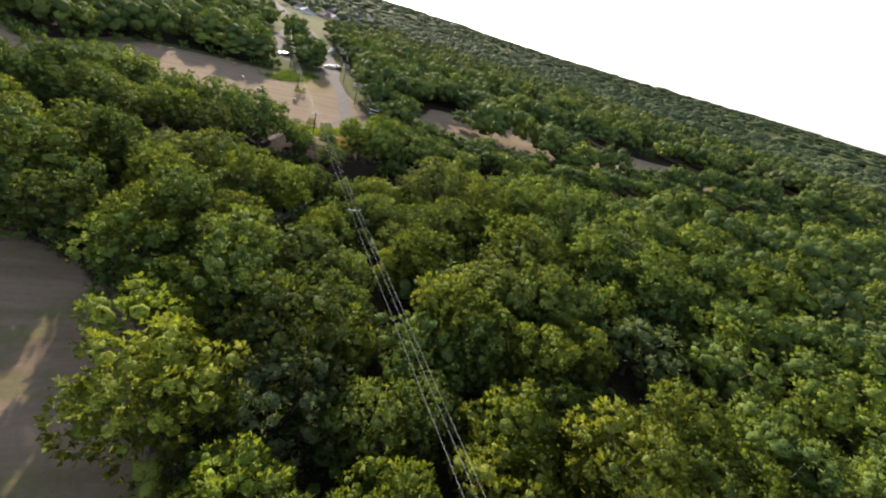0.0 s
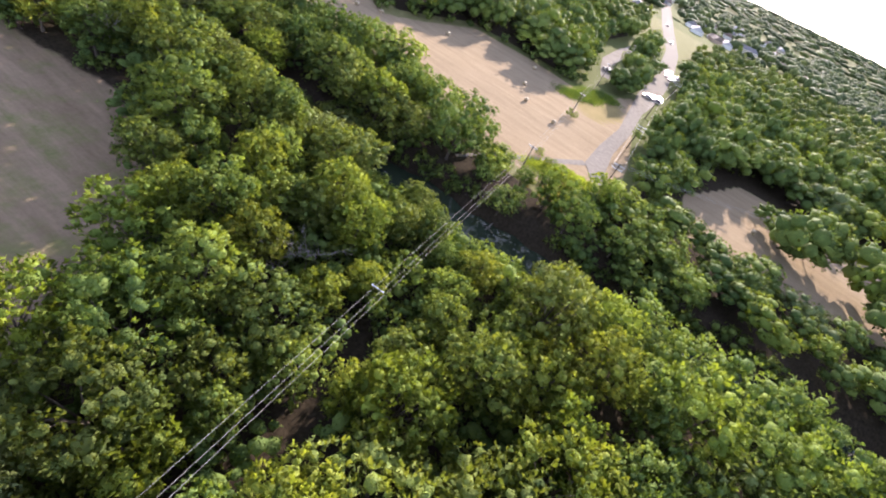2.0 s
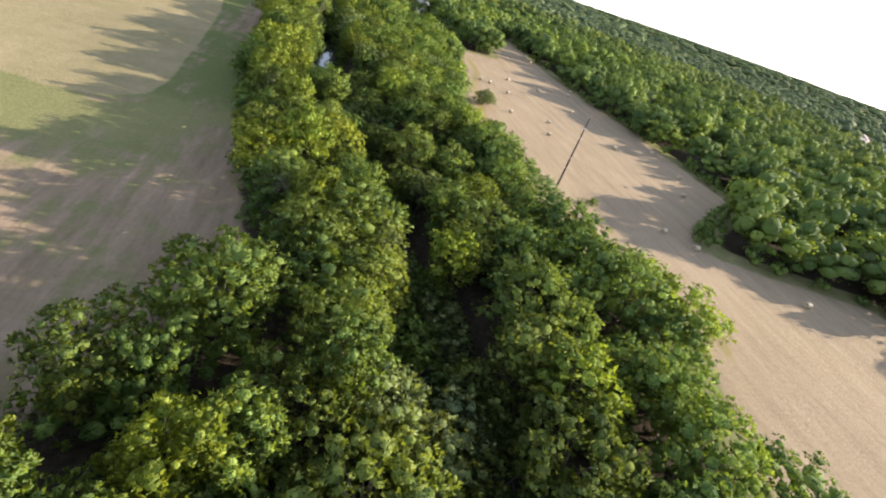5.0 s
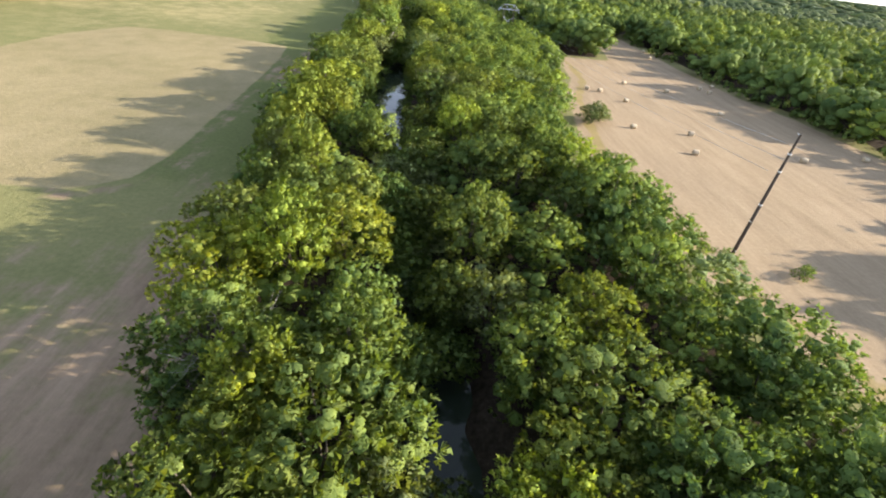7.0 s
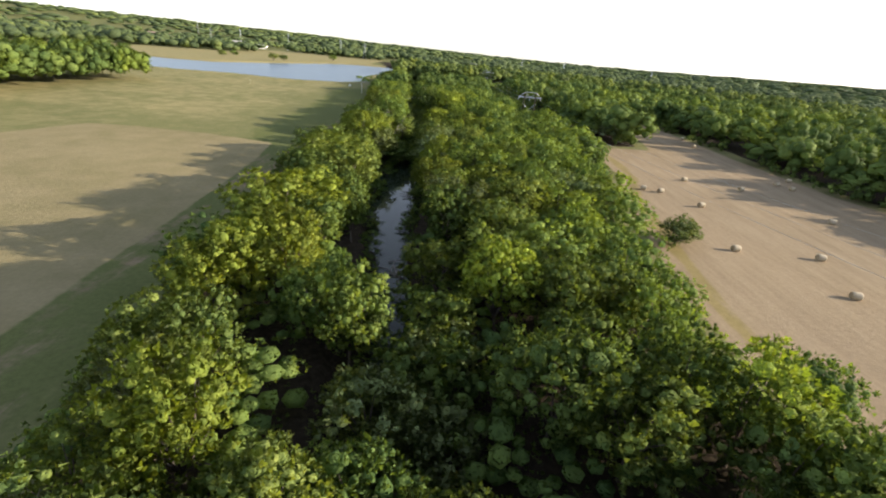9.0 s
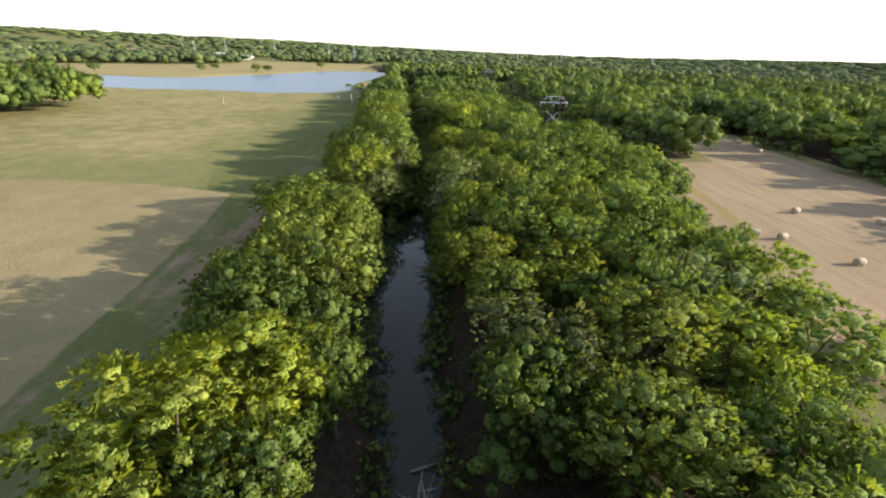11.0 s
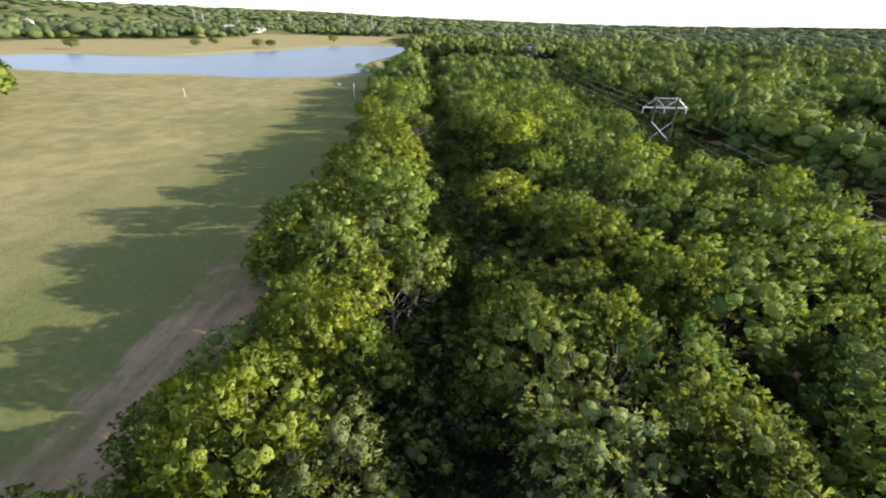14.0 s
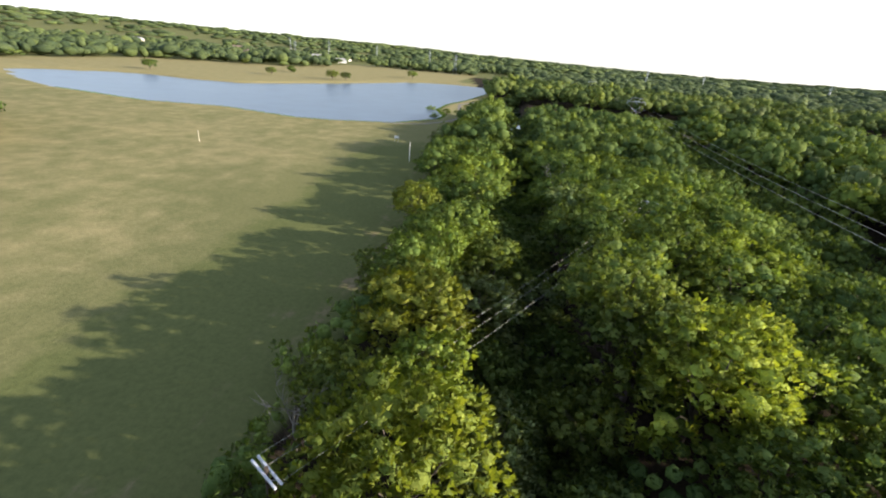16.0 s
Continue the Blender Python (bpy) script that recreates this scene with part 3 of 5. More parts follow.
def proto(kind, lod, variant):
    """Arrays of a crown and a trunk, built once for each pattern."""
    key = (kind, lod, variant)
    if key not in PROTO:
        rad, h0, h1, nl, droop, upr, thin, spiky, label = SPECIES[kind]
        rng = np.random.default_rng(KINDS.index(kind) * 100 + variant * 7 + 3)
        n, per, tuft, wide, keep, fill, subs = LOD[lod]
        if kind == "bush":
            n, tuft = int(n * (0.3 if lod < 2 else 0.5)), tuft * 0.62
        v, f, lobes, soft = crown_arrays(rng, rad, h0, h1, max(6, int(nl * keep)), n, per, tuft, wide, droop, upr, thin, spiky, fill, subs)
        bm = trunk_mesh(rng, lobes, max(h0, 0.5), 0.26 if kind != "bush" else 0.08, {0: 9, 1: 5, 2: 2, 3: 1, 4: 3, 5: 1, 6: 2}[lod], {0: 8, 1: 5, 2: 3, 3: 3, 4: 4, 5: 3, 6: 3}[lod])
        bm.verts.ensure_lookup_table()
        tv = np.array([p.co[:] for p in bm.verts])
        bm.verts.index_update()
        tf = np.array([[q.index for q in p.verts] for p in bm.faces])
        bm.normal_update()
        out = np.array([p.normal[:] for p in bm.verts])
        bm.free()
        PROTO[key] = (v, f, tv, tf, soft, out)
    return PROTO[key]


def tree_thing(kind, variant, m, group):
    key = (kind, variant)
    if key not in MESHES:
        v, f, tv, tf, soft, out = proto(kind, 0, variant)
        crown, trunk = quick_mesh("crown", v, f, 3), quick_mesh("trunk", tv, tf, 3)
        set_normals(crown, soft)
        crown.materials.append(LEAF[kind])
        trunk.materials.append(BARK)
        MESHES[key] = (crown, trunk)
    e = root("tree" if kind != "bush" else "bush", m)
    new("crown" if kind != "bush" else "foliage", MESHES[key][0]).parent = e
    new("trunk" if kind != "bush" else "stem", MESHES[key][1]).parent = e
    return tagged(e, SPECIES[kind][8], "tree" if kind != "bush" else "bush", group)


def set_normals(me, normals):
    me.polygons.foreach_set("use_smooth", np.ones(len(me.polygons), bool))
    me.normals_split_custom_set_from_vertices(normals.astype(np.float32))


class Woods:
    """Trees past those that are things of their own, gathered into one mesh."""

    def __init__(self):
        self.v, self.f, self.mi, self.n, self.base = [], [], [], [], 0

    def add(self, kind, lod, variant, m, trunk=True):
        v, f, tv, tf, soft, out = proto(kind, lod, variant)
        slot = KINDS.index(kind) + (len(KINDS) if lod in (2, 3, 5) else 0)
        a, turn = np.array(m), np.array(m.to_quaternion().to_matrix())
        for vv, ff, nn, own in ((v, f, soft, slot), (tv, tf, out, 2 * len(KINDS))) if trunk else ((v, f, soft, slot),):
            self.n.append(nn @ turn.T)
            self.v.append(vv @ a[:3, :3].T + a[:3, 3])
            self.f.append(ff + self.base)
            self.mi.append(np.full(len(ff), own, np.int32))
            self.base += len(vv)

    def finish(self, name, label):
        me = quick_mesh(name, np.concatenate(self.v), np.concatenate(self.f), 3)
        set_normals(me, np.concatenate(self.n))
        for k in [LEAF[k] for k in KINDS] + [DENSE[k] for k in KINDS]:
            me.materials.append(k)
        me.materials.append(BARK)
        me.polygons.foreach_set("material_index", np.concatenate(self.mi))
        return tagged(new(name, me), label, "woods", kind="stuff")


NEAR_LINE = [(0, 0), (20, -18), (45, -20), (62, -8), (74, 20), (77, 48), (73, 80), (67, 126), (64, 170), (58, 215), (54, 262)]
PLANTED = []          # kind, x, y, crown radius, chosen


def grove(kind, spots):
    for x, y, r in spots:
        d, w = line_dist(x, y, CREEK_LINE, CREEK_HALF)
        d, w = float(d), float(w)
        clear = w + (2.2 if -24 < y < 10 else 0.62 * min(r, 5.0) if 98 < y < 178 else 0.4)
        if d < clear:                                  # keep feet on the bank
            x, y = min(((x + dx, y) for dx in range(-11, 12) if float(line_dist(x + dx, y, CREEK_LINE)) > clear), key=lambda q: abs(q[0] - x), default=(x, y))
        PLANTED.append((kind, x, y, min(max(r * 1.06 + 0.3, 3.3), 5.3), True))


grove("elm", [(65.9, -115.0, 5.6), (48.2, -104.4, 5.6), (25.1, -63.8, 5.6), (27.6, -52.7, 4.7), (58.0, -51.1, 4.5), (79.3, -43.7, 5.6), (87.5, -36.8, 5.0), (98.1, -35.7, 4.9), (14.5, -33.5, 3.1), (108.9, -27.5, 5.6), (69.7, -24.7, 5.6), (56.4, -22.4, 3.8), (85.7, -22.4, 5.2), (59.4, -15.5, 4.2), (52.6, -15.2, 3.3), (23.2, -12.8, 2.7), (43.5, -8.7, 3.7), (91.2, -8.3, 5.1), (22.6, -7.7, 2.2), (68.9, -1.9, 3.4), (60.2, 4.0, 3.1), (44.0, 4.0, 4.0), (57.7, 8.6, 3.5), (51.8, 11.1, 3.4), (72.6, 11.7, 4.9)])
grove("pecan", [(51.5, -45.8, 3.3), (13.1, -39.0, 2.7), (19.8, -36.9, 3.6), (50.3, -33.2, 5.0), (66.5, -32.8, 3.7), (30.3, -32.1, 2.7), (29.1, -25.8, 2.3), (32.4, -22.6, 2.9), (35.7, -17.9, 3.0), (15.7, -17.1, 3.5), (70.3, -14.3, 3.2), (46.4, -14.1, 2.5), (15.6, -7.9, 3.1), (31.5, -6.3, 3.1), (57.7, -5.9, 2.4), (52.0, -4.0, 2.9), (62.2, 0.3, 2.8), (16.6, 0.4, 2.8), (50.7, 4.5, 2.5), (63.7, 4.9, 2.6), (24.6, 7.1, 4.3), (32.4, 9.6, 3.5), (43.5, 13.3, 3.8), (48.2, 14.4, 2.2)])
grove("willow", [(33.1, -43.2, 4.1), (77.9, -25.6, 4.0)])
grove("oak", [(22.6, -25.9, 3.0), (31.2, -1.0, 4.3), (85.7, 0.7, 5.2), (96.8, 6.3, 5.6), (90.8, 14.8, 5.1)])
grove("elm", [(102.5, 15.0, 3.8), (52.1, 23.7, 3.3), (59.6, 30.0, 5.1), (107.6, 36.0, 5.6), (66.9, 41.0, 4.2), (72.2, 53.6, 2.2), (85.5, 54.6, 3.0), (100.2, 57.5, 2.2), (71.5, 59.3, 2.2), (100.3, 62.1, 2.7), (80.0, 64.1, 2.2), (98.9, 66.0, 2.5), (57.7, 69.9, 3.4), (89.9, 70.9, 3.4), (82.7, 75.8, 2.2), (57.9, 79.9, 2.4), (67.4, 79.9, 2.4), (97.5, 84.7, 2.9), (88.7, 87.2, 3.5), (54.7, 90.8, 2.2), (68.5, 98.1, 2.2), (94.9, 99.9, 3.0), (73.7, 100.4, 2.4), (87.3, 102.6, 2.6), (91.5, 103.5, 3.8)])
grove("elm", [(99.0, 107.2, 2.7)])
grove("pecan", [(59.9, 15.7, 2.6), (67.0, 49.6, 2.3), (91.7, 59.0, 3.1), (59.1, 61.3, 3.3), (64.6, 63.9, 2.2), (68.8, 67.7, 3.6), (61.2, 83.1, 2.2), (97.2, 89.3, 3.4), (54.4, 99.9, 2.6), (81.1, 102.7, 2.2), (55.6, 103.3, 3.0), (59.6, 105.6, 2.2), (58.0, 109.3, 2.4)])
grove("willow", [(80.3, 18.0, 5.6), (74.9, 19.7, 3.2), (83.3, 61.6, 2.3), (57.3, 86.3, 2.4), (75.6, 88.2, 2.2), (75.3, 95.7, 2.7)])
grove("oak", [(92.1, 34.4, 5.6), (91.1, 50.7, 5.6), (78.1, 54.3, 2.2), (74.8, 77.1, 2.8), (78.0, 79.8, 2.9), (74.3, 82.3, 2.2), (84.0, 89.9, 3.5), (57.6, 91.3, 2.4), (65.1, 99.3, 3.1), (68.4, 101.4, 2.2)])
grove("elm", [(96.0, 110.2, 3.4), (75.1, 110.4, 2.2), (80.6, 110.7, 3.4), (87.8, 111.1, 5.6), (94.3, 114.9, 3.8), (86.9, 118.2, 3.1), (82.7, 120.1, 3.7), (85.5, 128.2, 5.6), (58.1, 139.7, 4.6), (60.6, 151.6, 2.3), (70.0, 152.2, 2.2), (78.6, 152.8, 3.0), (88.8, 156.4, 3.1), (57.2, 157.2, 2.5), (81.0, 158.1, 2.5), (53.3, 164.5, 3.1), (46.7, 166.5, 5.4), (90.3, 174.9, 3.9), (80.9, 176.9, 3.5), (58.3, 184.7, 2.2), (70.3, 189.0, 2.5), (88.5, 190.5, 5.1), (66.6, 190.6, 2.7), (76.1, 193.3, 3.2), (60.2, 197.0, 2.5)])
grove("elm", [(52.5, 197.2, 3.4)])
grove("oak", [(75.9, 122.0, 3.3), (48.6, 176.4, 2.9)])
grove("pecan", [(56.2, 122.8, 4.5), (93.2, 129.5, 3.9), (55.5, 152.8, 2.7), (84.1, 155.4, 2.7), (48.2, 157.9, 3.6), (69.4, 158.7, 2.2), (89.6, 166.9, 3.2), (96.8, 167.2, 3.7), (52.9, 175.4, 3.4), (54.1, 185.1, 2.2), (75.9, 186.1, 2.2), (52.3, 188.7, 2.6), (55.7, 191.5, 2.2), (83.8, 191.6, 2.3)])
grove("willow", [(76.1, 156.4, 2.8), (68.9, 168.6, 3.9), (58.7, 174.4, 3.3), (73.2, 175.2, 3.4)])
grove("pecan", [(79.3, 202.0, 3.6), (70.3, 215.9, 3.7), (53.1, 228.3, 4.4), (52.8, 235.2, 2.8), (72.5, 241.2, 4.6), (50.0, 242.9, 4.4), (77.5, 246.5, 2.3), (39.7, 277.8, 2.3), (45.3, 293.5, 4.9)])
grove("oak", [(65.5, 202.4, 2.8), (64.0, 232.1, 2.7), (64.6, 239.2, 2.9), (55.3, 242.9, 2.4)])
grove("elm", [(56.5, 207.1, 4.8), (91.1, 207.2, 5.0), (77.8, 208.5, 3.8), (50.4, 217.4, 5.2), (102.4, 226.6, 4.2), (75.3, 234.7, 3.4), (46.2, 235.0, 2.4), (90.4, 235.5, 4.9), (86.5, 247.3, 2.7), (47.1, 250.0, 3.5), (67.9, 251.7, 5.0), (86.2, 254.2, 3.2), (53.9, 261.0, 3.4), (82.9, 262.9, 4.5), (47.6, 266.9, 4.6), (75.6, 268.4, 4.4), (69.0, 279.7, 5.2), (84.8, 301.8, 5.4), (39.9, 332.4, 5.6)])
grove("willow", [(59.8, 231.2, 2.3), (57.9, 236.3, 2.2)])

grove("willow", [(70.5, 89, 3.6)])
grove("oak", [(74, 94.5, 3.8), (95, 79, 3.2), (101, 85, 3.0), (93, 91, 3.2), (103, 92, 2.8), (99, 74, 3.0), (104, 80, 2.8)])


def jitter_points(rng, x0, x1, y0, y1, step):
    xs, ys = np.arange(x0, x1, step), np.arange(y0, y1, step * 0.88)
    gx, gy = np.meshgrid(xs, ys)
    gx = gx + (np.arange(len(ys)) % 2)[:, None] * step * 0.5
    return (gx + rng.uniform(-0.34, 0.34, gx.shape) * step).ravel(), (gy + rng.uniform(-0.34, 0.34, gy.shape) * step).ravel()


CLEARINGS = [(84, 176, 5), (91, 204, 5), (71, 205, 5), (64, 224, 5), (78, 229, 5), (62, 91, 5), (70, 95, 5), (63, 114, 4), (52, -27, 5), (46, 13, 4), (32, -24, 5), (33, -44, 5), (112, 167, 5), (64, 239, 5), (57, 295, 5)]
WEST_CLUMP = [(-72, 292), (-76, 250), (-74, 216), (-82, 160), (-110, 90), (-330, 90), (-330, 330), (-215, 310), (-120, 318), (-90, 305)]
ROAD_CLUMP = [(203, -3), (212, -8), (232, -7.5), (262, -6), (300, -2), (345, 4), (335, 11), (290, 9), (255, 7), (225, 3)]
SOUTH_CLUMP = [(136, -62), (160, -56), (168, -66), (164, -95), (146, -105), (138, -90)]


def headroom(x, y):
    """How high a tree may grow: it is kept low under the cables and on the creek's open bank."""
    top = 30.0
    if -22 < x < 112:
        off = abs(y - (-14.5 + 9.8 * (x + 22) / 132.6))
        wire = 12.0 - 6.05 * (x + 22) / 132.6 - 3.0 * (x + 22) / 132.6 * (1 - (x + 22) / 132.6)
        if off < 7.5:
            top = max(4.0, wire - 1.3 + 0.25 * max(0.0, off - 3))
    if 58 < x < 83 and -23 < y < 7:
        top = min(top, max(2.4, (84.5 - x) * 0.78))
    return top


def plant_woods():
    rng = np.random.default_rng(11)
    x, y = jitter_points(rng, -110, 330, -300, 430, 6.9)
    x2, y2 = jitter_points(rng, -330, -70, 85, 330, 7.5)
    x, y = np.append(x, x2), np.append(y, y2)
    d_creek, w = line_dist(x, y, CREEK_LINE, CREEK_HALF)
    inner = signed(x, y, CORRIDOR)
    east = signed(x, y, EAST_WOOD)
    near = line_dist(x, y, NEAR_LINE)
    band = (y > 12) & (y < 300) & (x < 135)
    ok = (inner > np.where(band, 7.0, 3.0)) | (east > 3.0) | (signed(x, y, WEST_CLUMP) > 2) | (signed(x, y, ROAD_CLUMP) > 0.5)
    ok &= d_creek > w + np.where((y > 98) & (y < 178), 2.6, np.where(y < 16, 3.8, np.where(y > 172, 0.6, np.where((y > 44) & (y < 62), 0.6, -0.2))))
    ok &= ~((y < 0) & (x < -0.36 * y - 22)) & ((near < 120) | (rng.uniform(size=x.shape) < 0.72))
    ok &= (signed(x, y, SOUTH_FIELD) < -3) | (signed(x, y, SOUTH_CLUMP) > 1)
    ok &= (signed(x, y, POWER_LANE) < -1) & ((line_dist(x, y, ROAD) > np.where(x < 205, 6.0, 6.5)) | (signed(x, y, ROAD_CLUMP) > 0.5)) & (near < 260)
    ok &= ~((x > 130) | (x < -60) | ((y < -60) & (x > 100))) | (rng.uniform(size=x.shape) < 0.74)
    px, py, pr = (np.array([p[i] for p in PLANTED]) for i in (1, 2, 3))
    gap = np.hypot(x[:, None] - px, y[:, None] - py) - 0.62 * (pr + 3.6)
    ok &= gap.min(1) > 0
    for cx, cy, cr in CLEARINGS:
        ok &= np.hypot(x - cx, y - cy) > cr
    for i in np.nonzero(ok)[0]:
        patchy = noise.noise(Vector((x[i] * 0.03, y[i] * 0.03, 0)))
        p = np.array([0.42, 0.20 + 0.3 * max(0, patchy), 0.26 + 0.3 * max(0, -patchy), 0.07])
        if x[i] > 130 or x[i] < -60:
            p = np.array([0.5, 0.16, 0.30, 0.04])
        PLANTED.append((KINDS[rng.choice(4, p=p / p.sum())], x[i], y[i], rng.uniform(2.8, 5.4) if -60 < x[i] < 130 else rng.uniform(3.4, 6.8), False))
    # trees leaning over the creek where its water is hidden
    for side in (-1, 1):
        for yy in np.arange(16.0, 400.0, 5.2):
            if 97 < yy < 178 or 46 < yy < 54:
                continue
            a = np.interp(yy, [p[1] for p in CREEK_LINE], [p[0] for p in CREEK_LINE]) + side * rng.uniform(*((1.3, 2.6) if 54 < yy < 104 else (2.3, 3.6)))
            PLANTED.append((KINDS[rng.choice(4, p=[0.25, 0.0, 0.5, 0.25])], a, yy + rng.uniform(-1.5, 1.5), rng.uniform(2.7, 3.4), False))
    # bushes on the creek's open banks
    for side in (-1, 1):
        for yy in np.arange(-64.0, 14.0, 2.6):
            if side < 0 or not -19 < yy < -6:
                cx, cw = (np.interp(yy, [p[1] for p in CREEK_LINE], v) for v in ([p[0] for p in CREEK_LINE], CREEK_HALF))
                PLANTED.append(("bush", cx + side * (cw + rng.uniform(0.6, 2.6)), yy, rng.uniform(1.3, 2.1), False))
    for side in (-1, 1):
        for yy in np.arange(60.0, 180.0, 3.4):
            cx, cw = (np.interp(yy, [p[1] for p in CREEK_LINE], v) for v in ([p[0] for p in CREEK_LINE], CREEK_HALF))
            PLANTED.append(("bush", cx + side * (cw + rng.uniform(-0.6, 1.6)), yy + rng.uniform(-1.2, 1.2), rng.uniform(1.1, 2.1), False))
    # low saplings under the cables and on the open bank
    x, y = jitter_points(rng, 56, 84, -26, 16, 3.4)
    ok = (line_dist(x, y, CREEK_LINE) > 7.5) & (signed(x, y, CORRIDOR) > 3)
    for a, b in zip(x[ok], y[ok]):
        PLANTED.append(("bush", a, b, rng.uniform(1.7, 2.9), False))
    # brush on the power lane
    x, y = jitter_points(rng, 96, 126, 226, 480, 3.6)
    ok = (signed(x, y, POWER_LANE) > -1) & (rng.uniform(size=x.shape) < 0.8)
    for a, b in zip(x[ok], y[ok]):
        PLANTED.append(("bush", a, b, rng.uniform(1.4, 2.6), False))
    # understory
    x, y = jitter_points(rng, -10, 130, -90, 300, 5.2)
    ok = (signed(x, y, CORRIDOR) > 5) & (line_dist(x, y, CREEK_LINE) > 5.5) & (line_dist(x, y, NEAR_LINE) < 58) & (signed(x, y, POWER_LANE) < -1) & (rng.uniform(size=x.shape) < 0.7)
    for a, b in zip(x[ok], y[ok]):
        PLANTED.append(("under", a, b, rng.uniform(2.2, 3.2), False))
    # undergrowth along the edges of the woods
    x, y = jitter_points(rng, 20, 200, -30, 330, 3.6)
    edge = signed(x, y, CORRIDOR)
    ok = (((edge > np.where(x > 90, 5.5, 3.6)) & (edge < np.where(x > 90, 9.0, 7.5))) | ((signed(x, y, EAST_WOOD) > 1) & (signed(x, y, EAST_WOOD) < 4))) & (line_dist(x, y, CREEK_LINE) > 5)
    ok &= (signed(x, y, POWER_LANE) < 0) & (rng.uniform(size=x.shape) < 0.75) & (line_dist(x, y, ROAD) > 5)
    for a, b in zip(x[ok], y[ok]):
        PLANTED.append(("bush", a, b, rng.uniform(1.3, 2.4), False))
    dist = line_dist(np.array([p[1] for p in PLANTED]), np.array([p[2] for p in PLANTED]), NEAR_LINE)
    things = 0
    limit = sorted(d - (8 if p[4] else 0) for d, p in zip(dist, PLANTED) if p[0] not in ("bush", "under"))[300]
    woods = Woods()
    for (kind, a, b, r, chosen), d in zip(PLANTED, dist):
        low = kind == "under"
        kind = KINDS[int(rng.choice(3, p=[0.25, 0.0, 0.75]))] if low else kind
        rad = SPECIES[kind][0]
        s = r / rad
        sz = s * rng.uniform(0.9, 1.2) if kind == "bush" else rng.uniform(0.58, 1.25) if a > 118 and not (b < 60 and a < 130) else rng.uniform(1.05, 1.45) if a < -60 else min(0.97, max(0.74, 0.62 + 0.065 * r)) * rng.uniform(0.82, 1.12) * (0.66 if a > 92 and b < -24 else 1.12 if 40 < a < 66 and 18 < b < 95 else 1.0) * (0.88 if abs(float(signed(a, b, CORRIDOR))) < 9.5 else 1.0)
        d_c, w_c = line_dist(a, b, CREEK_LINE, CREEK_HALF)
        z = max(float(terrain(a, b)), -2.6)
        if d_c < w_c + 2.0 and b > 14:                 # low shaded trees at the water
            sz *= 0.56 if not chosen else 0.85
        cap = headroom(a, b) / SPECIES[kind][2]
        if kind != "bush" and sz > cap:
            s, sz = s * max(0.62, cap / sz), cap
        if low:
            sz = rng.uniform(0.3, 0.48)
        lean = Matrix.Identity(4)
        if d_c < w_c + 2.5 and not (98 < b < 178 or b < 12 or 44 < b < 62):
            cx = np.interp(b, [p[1] for p in CREEK_LINE], [p[0] for p in CREEK_LINE])
            lean = Matrix.Rotation(math.copysign(rng.uniform(0.06, 0.2), cx - a), 4, "Y")
        m = Matrix.Translation((a, b, z - 0.05)) @ lean @ Matrix.LocRotScale((0, 0, 0), Euler((rng.uniform(-0.07, 0.07), rng.uniform(-0.07, 0.07), rng.uniform(0, 6.28))), (s, s, sz))
        variant = int(rng.integers(0, 4))
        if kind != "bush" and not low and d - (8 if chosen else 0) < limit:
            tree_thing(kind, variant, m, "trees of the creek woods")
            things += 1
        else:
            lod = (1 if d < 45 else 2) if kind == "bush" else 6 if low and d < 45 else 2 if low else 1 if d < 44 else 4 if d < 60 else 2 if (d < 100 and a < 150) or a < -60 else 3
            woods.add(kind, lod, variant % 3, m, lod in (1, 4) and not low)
    woods.finish("creek_woods", "continuous green broadleaf woods along the creek and fields")
    return things


plant_woods()


